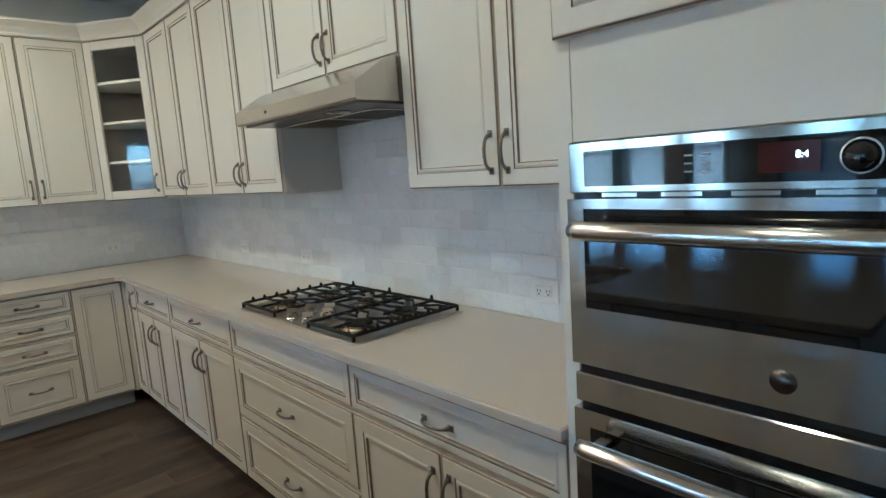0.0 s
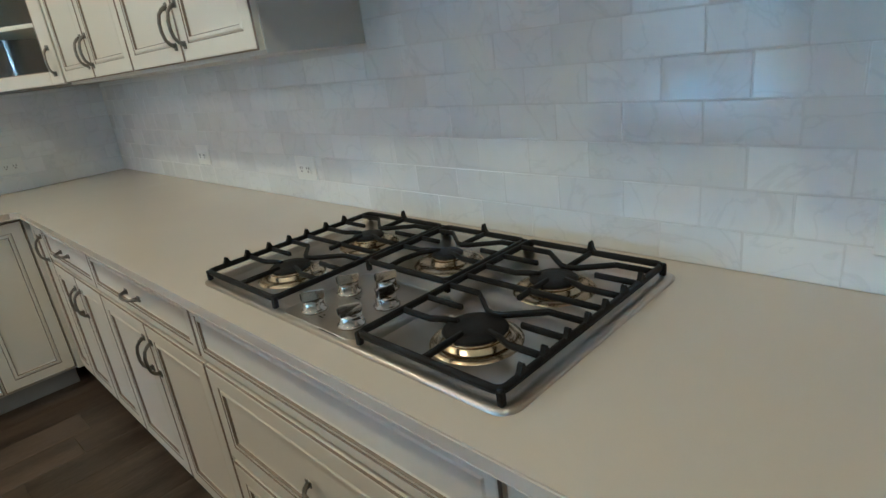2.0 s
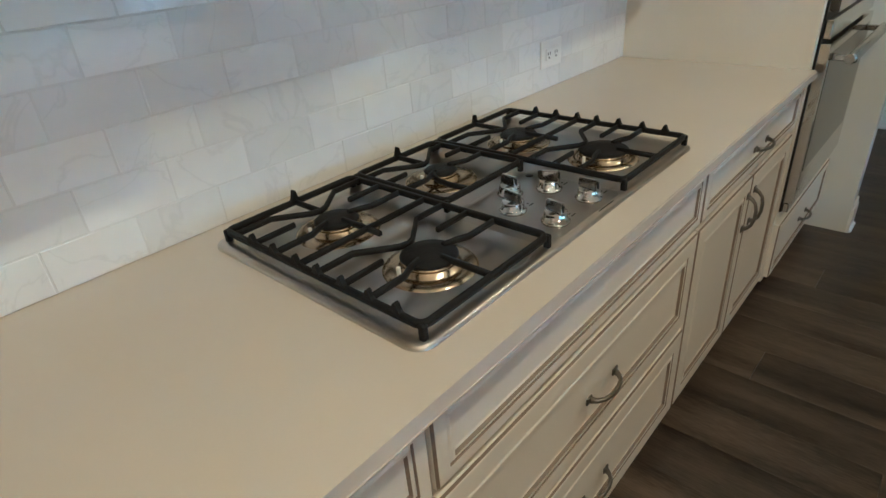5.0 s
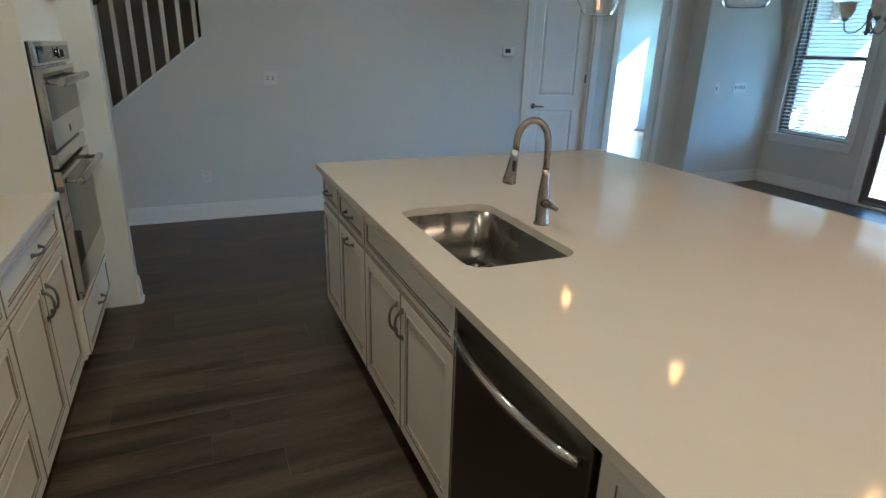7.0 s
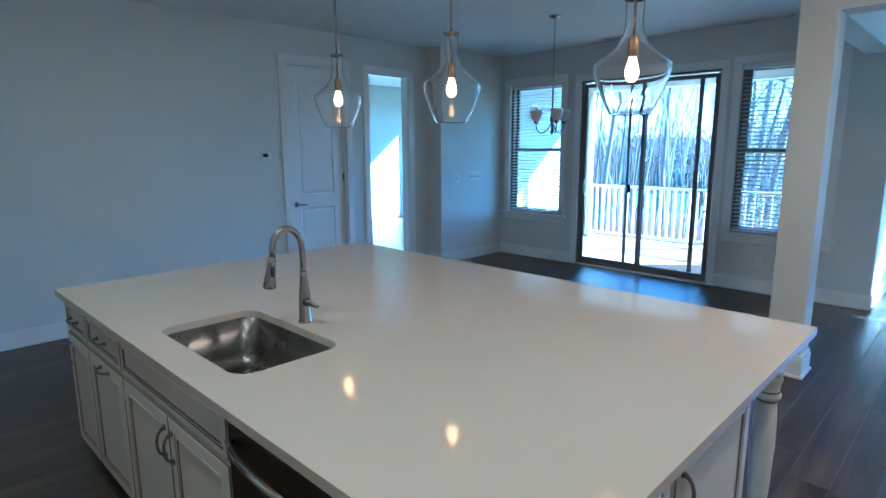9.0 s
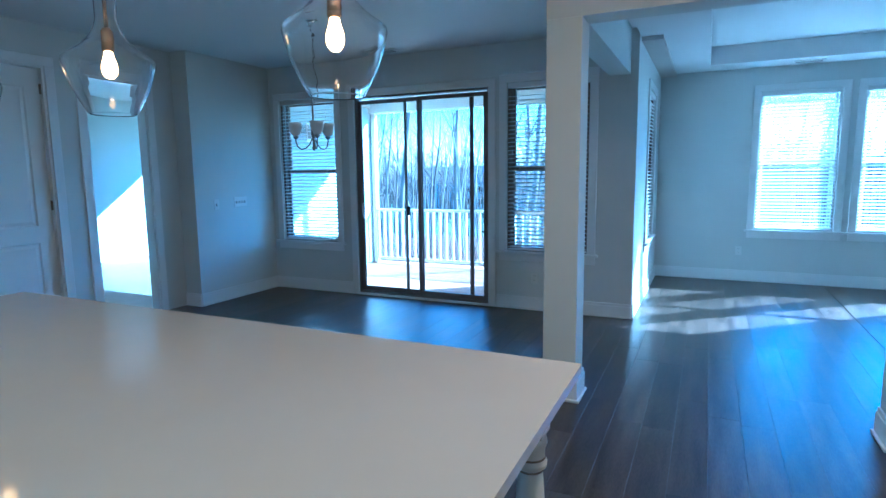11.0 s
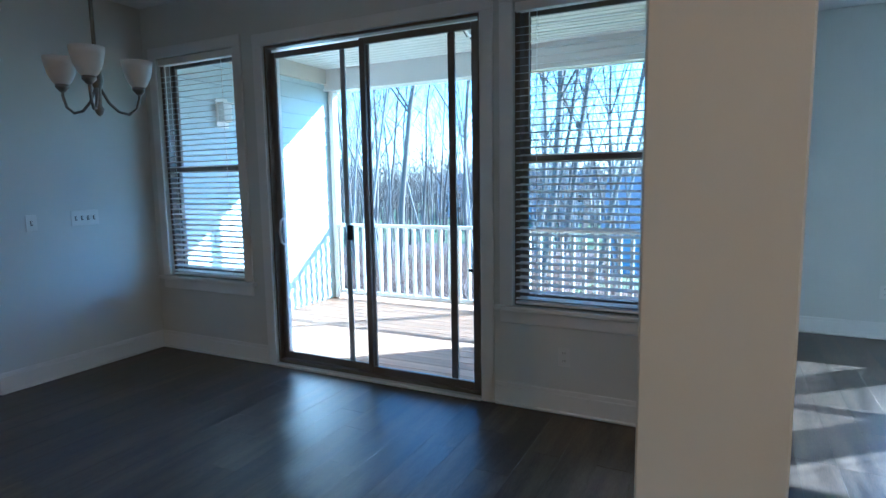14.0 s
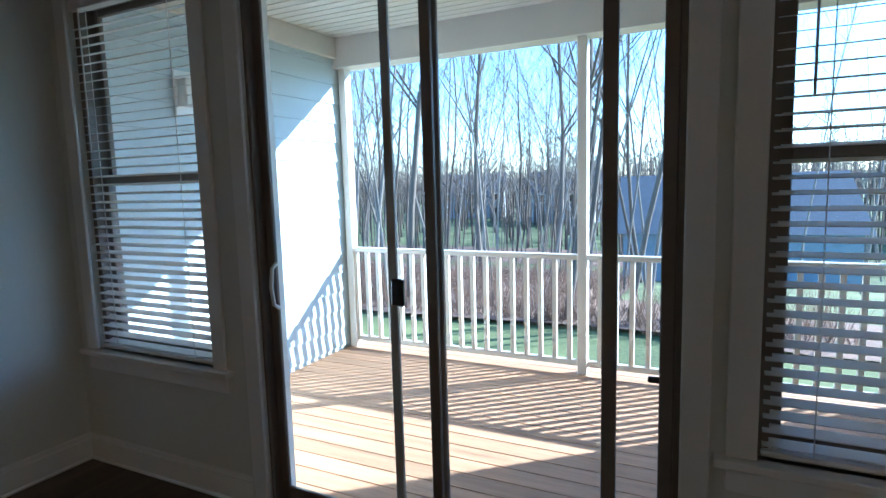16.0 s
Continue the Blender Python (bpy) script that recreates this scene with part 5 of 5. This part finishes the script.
# ---- oven tower ----
def oven_tower():
    x0, x1, yf = 4.447, 5.276, -0.648
    ob = thing("oven_cabinet", label="tall cream cabinet built round the wall ovens", category="cabinet")
    part("side_panel", boxm(x0, yf, 0.105, x0 + 0.035, -0.003, UT), M_CAB, ob)
    part("side_panel", boxm(x1 - 0.035, yf, 0.105, x1, -0.003, UT), M_CAB, ob)
    part("toe_kick", boxm(x0, yf + 0.07, 0, x1, yf + 0.09, 0.104), M_TOE, ob)
    part("rail", boxm(x0 + 0.036, yf + 0.001, 1.512, x1 - 0.036, -0.02, 1.706), M_CAB, ob)
    part("rail", boxm(x0 + 0.036, yf + 0.001, 0.106, x1 - 0.036, -0.02, 0.385), M_CAB, ob)
    part("upper_body", boxm(x0 + 0.036, yf + 0.001, 1.707, x1 - 0.036, -0.02, UT), M_CAB, ob)
    add_front(ob, "drawer_front", x0 + 0.012, 0.125, x1 - x0 - 0.024, 0.225, ((x1 - x0) / 2 - 0.012, 0.11, False), yf)
    w = (x1 - x0 - 0.012) / 2
    for i in range(2):
        add_front(ob, "door", x0 + 0.006 + i * w + 0.002, 1.706, w - 0.004, UT - 1.708, ((w - 0.035) if i == 0 else 0.03, 0.10, True), yf)
    return ob


oven_tower()
crown([(4.447, -0.003), (4.447, -0.669), (5.279, -0.669)])


def wall_oven():
    x0, x1, yf = 4.490, 5.2405, -0.654
    ob = thing("wall_oven", label="stainless steel double wall oven with black glass doors", category="oven")
    part("body", boxm(x0, yf, 0.39, x1, -0.06, 1.508), M_BLACK, ob)
    # control panel
    cp = part("control_panel", boxm(x0, yf - 0.022, 1.414, x1, yf - 0.001, 1.510, bev=0.003), M_STEELX, ob)
    part("control_glass", boxm(x0 + 0.035, yf - 0.0245, 1.427, x1 - 0.035, yf - 0.0215, 1.492, bev=0.001), M_BLACKGLASS, cp, "black glass control strip")
    part("display", boxm(x0 + 0.335, yf - 0.0258, 1.440, x0 + 0.415, yf - 0.0243, 1.484), M_REDWIN, cp, "dim red display")
    cu = bpy.data.curves.new("digits", "FONT")
    cu.body, cu.size = "8:4", 0.014
    tmp = new("digits", cu)
    me = bpy.data.meshes.new_from_object(tmp.evaluated_get(bpy.context.evaluated_depsgraph_get()))
    bpy.data.objects.remove(tmp)
    me.materials.clear()
    me.materials.append(M_DIGIT)
    dg = part("digits", me, None, cp, "lit white clock digits")
    dg.matrix_basis = pose(x0 + 0.384, yf - 0.0262, 1.461, 90, 0, 0)
    kn = lathe([(0, 0), (0.022, 0), (0.022, 0.006), (0.018, 0.008), (0.017, 0.020), (0, 0.021)], 28)
    bmesh.ops.rotate(kn, verts=kn.verts, matrix=Matrix.Rotation(radians(90), 3, "X"))
    part("dial", kn, M_BLACKGLASS, cp, "black control dial", at=(x0 + 0.462, yf - 0.0245, 1.459))
    rg = lathe([(0.022, 0), (0.0245, 0), (0.0245, 0.007), (0.022, 0.007)], 28)
    bmesh.ops.rotate(rg, verts=rg.verts, matrix=Matrix.Rotation(radians(90), 3, "X"))
    part("dial_ring", rg, M_STEEL, cp, "thin steel ring", at=(x0 + 0.462, yf - 0.0245, 1.459))
    for k in range(3):
        for j in range(2):
            part("printed_mark", boxm(x0 + 0.225 + j * 0.028, yf - 0.0252, 1.446 + k * 0.013, x0 + 0.238 + j * 0.028, yf - 0.0244, 1.4485 + k * 0.013), M_TOE, cp)
    for i in range(6):
        part("vent_slot", boxm(x0 + 0.06 + i * 0.115, yf - 0.004, 1.406, x0 + 0.13 + i * 0.115, yf - 0.001, 1.413), M_STEELX, ob)

    def door(z0, z1, nm, logo):
        y = yf - 0.030
        d = bmesh.new()
        wz0, wz1 = (z0 + 0.115, z1 - 0.018) if logo else (z0 + 0.115, z1 - 0.035)
        for q in ((x0, y, z0, x1, y + 0.028, wz0), (x0, y, wz1, x1, y + 0.028, z1), (x0, y, wz0, x0 + 0.035, y + 0.028, wz1), (x1 - 0.035, y, wz0, x1, y + 0.028, wz1)):
            box(d, *q)
        bmesh.ops.remove_doubles(d, verts=d.verts, dist=1e-5)
        dr = part(nm, d, M_STEELX, ob, "stainless oven door")
        part("window", boxm(x0 + 0.035, y - 0.001, wz0, x1 - 0.035, y + 0.020, wz1, bev=0.001), M_BLACKGLASS, dr, "black glass window")
        zh = z1 - 0.052
        hb = tube([(x0 + 0.045, y - 0.052, zh), (x0 + 0.06, y - 0.056, zh), (x1 - 0.06, y - 0.056, zh), (x1 - 0.045, y - 0.052, zh)], [0.016, 0.0175, 0.0175, 0.016], 18)
        hd = part("handle", hb, M_STEEL, dr, "thick round steel handle")
        for hx in (x0 + 0.075, x1 - 0.075):
            part("bracket", boxm(hx - 0.012, y - 0.05, zh - 0.010, hx + 0.012, y, zh + 0.010, bev=0.003), M_STEEL, hd)
        if logo:
            lg = lathe([(0, 0), (0.019, 0), (0.019, 0.0012), (0, 0.0018)], 24)
            bmesh.ops.rotate(lg, verts=lg.verts, matrix=Matrix.Rotation(radians(90), 3, "X"))
            part("badge", lg, M_DARKSTEEL, dr, "round grey badge", at=((x0 + x1) / 2, y, z0 + 0.047))
    door(1.080, 1.404, "upper_door", True)
    part("trim_strip", boxm(x0, yf - 0.024, 0.998, x1, yf - 0.001, 1.058, bev=0.003), M_STEELX, ob, "stainless divider strip")
    part("trim_strip", boxm(x0, yf - 0.020, 0.392, x1, yf - 0.001, 0.425, bev=0.003), M_STEELX, ob)
    door(0.43, 0.986, "lower_door", False)


wall_oven()

# ---- island ----
IX0, IX1, IY0, IY1 = 1.888, 4.775, -3.722, -1.815
YI = -1.862       # carcass face towards the cooking run
SX0, SX1, SY0, SY1 = 3.060, 3.738, -2.335, -1.938
bm = bmesh.new()
outer = rounded(IX0, IY0, IX1, IY1, 0.006, 2)
hole = rounded(SX0, SY0, SX1, SY1, 0.07, 6)
ov = [[bm.verts.new((x, y, z)) for x, y in outer] for z in (0.885, 0.915)]
hv = [[bm.verts.new((x, y, z)) for x, y in hole] for z in (0.885, 0.915)]
for lvl in (0, 1):
    eds = []
    for loop in (ov[lvl], hv[lvl]):
        for i in range(len(loop)):
            eds.append(bm.edges.get((loop[i], loop[(i + 1) % len(loop)])) or bm.edges.new((loop[i], loop[(i + 1) % len(loop)])))
    bmesh.ops.triangle_fill(bm, use_beauty=True, use_dissolve=False, edges=eds)
for loops in (ov, hv):
    n = len(loops[0])
    for i in range(n):
        bm.faces.new((loops[0][i], loops[0][(i + 1) % n], loops[1][(i + 1) % n], loops[1][i]))
thing("island_countertop", bm, M_QUARTZ, label="large pale quartz island countertop with a sink cut-out", category="countertop")


def f_sink(ob, x0, x1):
    drawer(ob, x0, x1, 0.715, 0.875, pull=False)
    doors(ob, x0, x1, 0.115, 0.705)


def f_pullout(ob, x0, x1):
    drawer(ob, x0, x1, 0.715, 0.875)
    g = 0.004
    add_front(ob, "door", x0 + g, 0.119, x1 - x0 - 2 * g, 0.582, ((x1 - x0) / 2, 0.545, False))


def f_one(ob, x0, x1):
    drawer(ob, x0, x1, 0.715, 0.875)
    doors(ob, x0, x1, 0.115, 0.705, 1, hinge="r")


IM = lambda: ((0, YI, 0), 180)
base_unit(-4.745, -4.375, *IM(), "cream glazed island cabinet with a drawer over one door", f_one)
base_unit(-4.375, -3.895, *IM(), "cream glazed island pull-out cabinet with a drawer above", f_pullout)
sc = base_unit(-3.895, -2.950, *IM(), "cream glazed sink cabinet with a false drawer over two doors", f_sink)
bpy.data.objects.remove([c for c in sc.children if c.name.startswith("body")][0])
sb = bmesh.new()
for q in ((-3.895, 0, 0.105, -2.95, 0.018, 0.884), (-3.895, 0.582, 0.105, -2.95, 0.60, 0.884), (-3.895, 0.018, 0.105, -3.877, 0.582, 0.884), (-2.968, 0.018, 0.105, -2.95, 0.582, 0.884), (-3.877, 0.018, 0.105, -2.968, 0.582, 0.123)):
    box(sb, *q)
part("body", sb, M_CAB, sc)
base_unit(-2.32, -1.95, *IM(), "narrow cream glazed island cabinet with a plain panel door", lambda o, a, b: doors(o, a, b, 0.115, 0.875, 1, pulls=False))
ib = thing("kitchen_island", boxm(1.97, -3.12, 0.0, 4.745, -2.463, 0.884), M_CAB, label="cream painted island body with turned legs under its overhang", category="island")
for k in range(4):
    part("back_panel", front_mesh(0.68, 0.74), None, ib, at=(1.985 + k * 0.69, -3.12, 0.125), rz=0)
ie = thing("island_end_cabinet", at=(1.95, 0, 0), rz=270, label="cream glazed end cabinet of the island with pewter pulls", category="cabinet")
part("body", boxm(1.862, 0, 0.105, 3.12, 0.02, 0.884), M_CAB, ie)
add_front(ie, "door", 1.90, 0.12, 0.57, 0.745, None)
add_front(ie, "door", 2.50, 0.12, 0.58, 0.745, (0.035, 0.64, True))


def island_leg(x, y):
    lg = part("leg", boxm(-0.045, -0.045, 0.77, 0.045, 0.045, 0.884, bev=0.003), M_CAB, ib, "turned cream leg with ringed neck", at=(x, y, 0))
    part("shaft", lathe([(0, 0.0), (0.030, 0), (0.034, 0.03), (0.024, 0.06), (0.027, 0.10), (0.038, 0.30), (0.043, 0.48), (0.041, 0.58), (0.036, 0.655), (0.034, 0.665), (0.046, 0.675), (0.048, 0.69), (0.040, 0.70), (0.042, 0.73), (0.048, 0.745), (0.044, 0.77), (0, 0.77)], 28), M_CAB, lg)
    part("glaze_ring", lathe([(0.0365, 0.660), (0.0385, 0.664), (0.0365, 0.668)], 28), M_GLAZE, lg)
    part("glaze_ring", lathe([(0.0405, 0.697), (0.0435, 0.700), (0.0405, 0.704)], 28), M_GLAZE, lg)


for x, y in ((1.985, -3.50), (4.69, -3.50)):
    island_leg(x, y)


def dishwasher():
    x0, x1, yf = 2.332, 2.942, YI
    ob = thing("dishwasher", label="dark stainless built-in dishwasher with a bowed bar handle", category="dishwasher")
    part("body", boxm(x0, yf - 0.58, 0.10, x1, yf - 0.001, 0.872), M_BLACK, ob)
    dr = part("door", boxm(x0 + 0.003, yf, 0.115, x1 - 0.003, yf + 0.022, 0.868, bev=0.004), M_DARKSTEEL, ob)
    part("control_lip", boxm(x0 + 0.005, yf - 0.002, 0.869, x1 - 0.005, yf + 0.020, 0.880), M_BLACKGLASS, ob, "black control lip")
    hp = [(x0 + 0.03 + (x1 - x0 - 0.06) * i / 12, yf + 0.03 + 0.038 * math.sin(math.pi * i / 12) ** 0.6, 0.800) for i in range(13)]
    part("handle", tube(hp, [0.013] * 13, 14), M_STEELX, dr, "bowed steel bar handle")
    for hx in (x0 + 0.035, x1 - 0.035):
        part("bracket", boxm(hx - 0.012, yf + 0.02, 0.79, hx + 0.012, yf + 0.042, 0.81, bev=0.003), M_STEELX, dr)
    part("toe_kick", boxm(x0, yf - 0.08, 0, x1, yf - 0.06, 0.10), M_BLACK, ob)
    part("badge", boxm(2.70, yf + 0.0218, 0.835, 2.74, yf + 0.0226, 0.842), M_BLACK, dr)


dishwasher()


def sink():
    ob = thing("sink", label="single-bowl undermount stainless sink", category="sink")
    bm = bmesh.new()
    loops = []
    for z, ins, r in ((0.8845, -0.02, 0.085), (0.8845, 0.004, 0.07), (0.74, 0.010, 0.07), (0.695, 0.022, 0.065), (0.682, 0.05, 0.05)):
        loops.append([bm.verts.new((x, y, z)) for x, y in rounded(SX0 + ins, SY0 + ins, SX1 - ins, SY1 - ins, r, 6)])
    n = len(loops[0])
    for a, b in zip(loops, loops[1:]):
        for i in range(n):
            bm.faces.new((a[i], a[(i + 1) % n], b[(i + 1) % n], b[i])).smooth = True
    bm.faces.new(loops[-1])
    part("bowl", bm, M_SINK, ob)
    part("drain", lathe([(0, 0.684), (0.030, 0.683), (0.045, 0.687), (0.055, 0.684), (0.055, 0.682)], 24, cx=3.40, cy=-2.13), M_STEEL, ob, "round steel drain")


sink()


def faucet(x, y):
    ob = thing("faucet", at=(x, y, 0.915), label="brushed nickel pull-down gooseneck kitchen faucet", category="faucet")
    part("base", lathe([(0, 0), (0.030, 0), (0.030, 0.006), (0.025, 0.012), (0.0235, 0.10), (0.021, 0.13), (0.0145, 0.18), (0.013, 0.21), (0, 0.21)], 24), M_NICKEL, ob)
    arc = [(0, 0, 0.19), (0, 0, 0.27)] + [(0, 0.060 - 0.060 * math.cos(a), 0.30 + 0.085 * math.sin(a)) for a in [math.pi * i / 12 for i in range(12)]] + [(0.0, 0.121, 0.275)]
    sp = part("spout", tube(arc, 0.0125, 14), M_NICKEL, ob)
    hd = part("spray_head", tube([(0, 0.120, 0.282), (0, 0.125, 0.25), (0, 0.133, 0.20), (0, 0.138, 0.165), (0, 0.139, 0.158)], [0.0145, 0.016, 0.021, 0.026, 0.022], 18), M_NICKEL, sp)
    part("button", boxm(-0.022, 0.121, 0.205, -0.015, 0.136, 0.245, bev=0.003), M_BLACK, hd, "black spray button")
    part("lever", tube([(-0.015, 0, 0.085), (-0.035, -0.005, 0.088), (-0.065, -0.012, 0.085), (-0.092, -0.018, 0.080)], [0.017, 0.016, 0.011, 0.008], 12), M_NICKEL, ob)
    ob.rotation_euler = (0, 0, radians(-12))
    return ob


faucet(3.40, -2.395)

# ---- pieces: tiles and planks ----
backsplash()
PW, PL = 0.178, 1.22
pm = link_mesh("plank", boxm(0.0003, 0.0003, -0.005, PW - 0.0003, PL - 0.0003, 0, bev=0.0007), M_FLOOR)
rest, n = bmesh.new(), 0
rnd = random.Random(3)
x = XL
cells = []
while x < XS:
    off = rnd.uniform(-PL, 0)
    y = -10.6 + off
    while y < 2.6:
        cx, cy = x + PW / 2, y + PL / 2
        if cx > XR and y < YS - 0.05:
            if y + PL > YS:
                box(rest, x + 0.0003, YS - 0.10, -0.005, x + PW - 0.0003, y + PL - 0.0003, 0)
        else:
            cells.append((x, y))
        y += PL
    x += PW
near = [c for c in cells if 1.4 < c[0] + PW / 2 < 7.2 and -7.9 < c[1] + PL / 2 < -0.4 and not (2.0 < c[0] < 4.6 and -3.0 < c[1] + PL / 2 < -2.0)][:300]
ns = set(near)
for x, y in cells:
    if (x, y) in ns:
        part("plank", pm, None, sub, at=(x, y, 0))
    elif x + PW < 7.28:
        box(rest, x + 0.0003, y + 0.0003, -0.005, x + PW - 0.0003, y + PL - 0.0003, 0)
x = -3.05
while x < XL - PW:
    y = -10.6 + rnd.uniform(-PL, 0)
    while y < -5.4:
        box(rest, x + 0.0003, y + 0.0003, -0.005, x + PW - 0.0003, y + PL - 0.0003, 0)
        y += PL
    x += PW
tagged(part("plank_field", rest, M_FLOOR_REST, sub, "remaining dark oak planks"), kind="stuff")
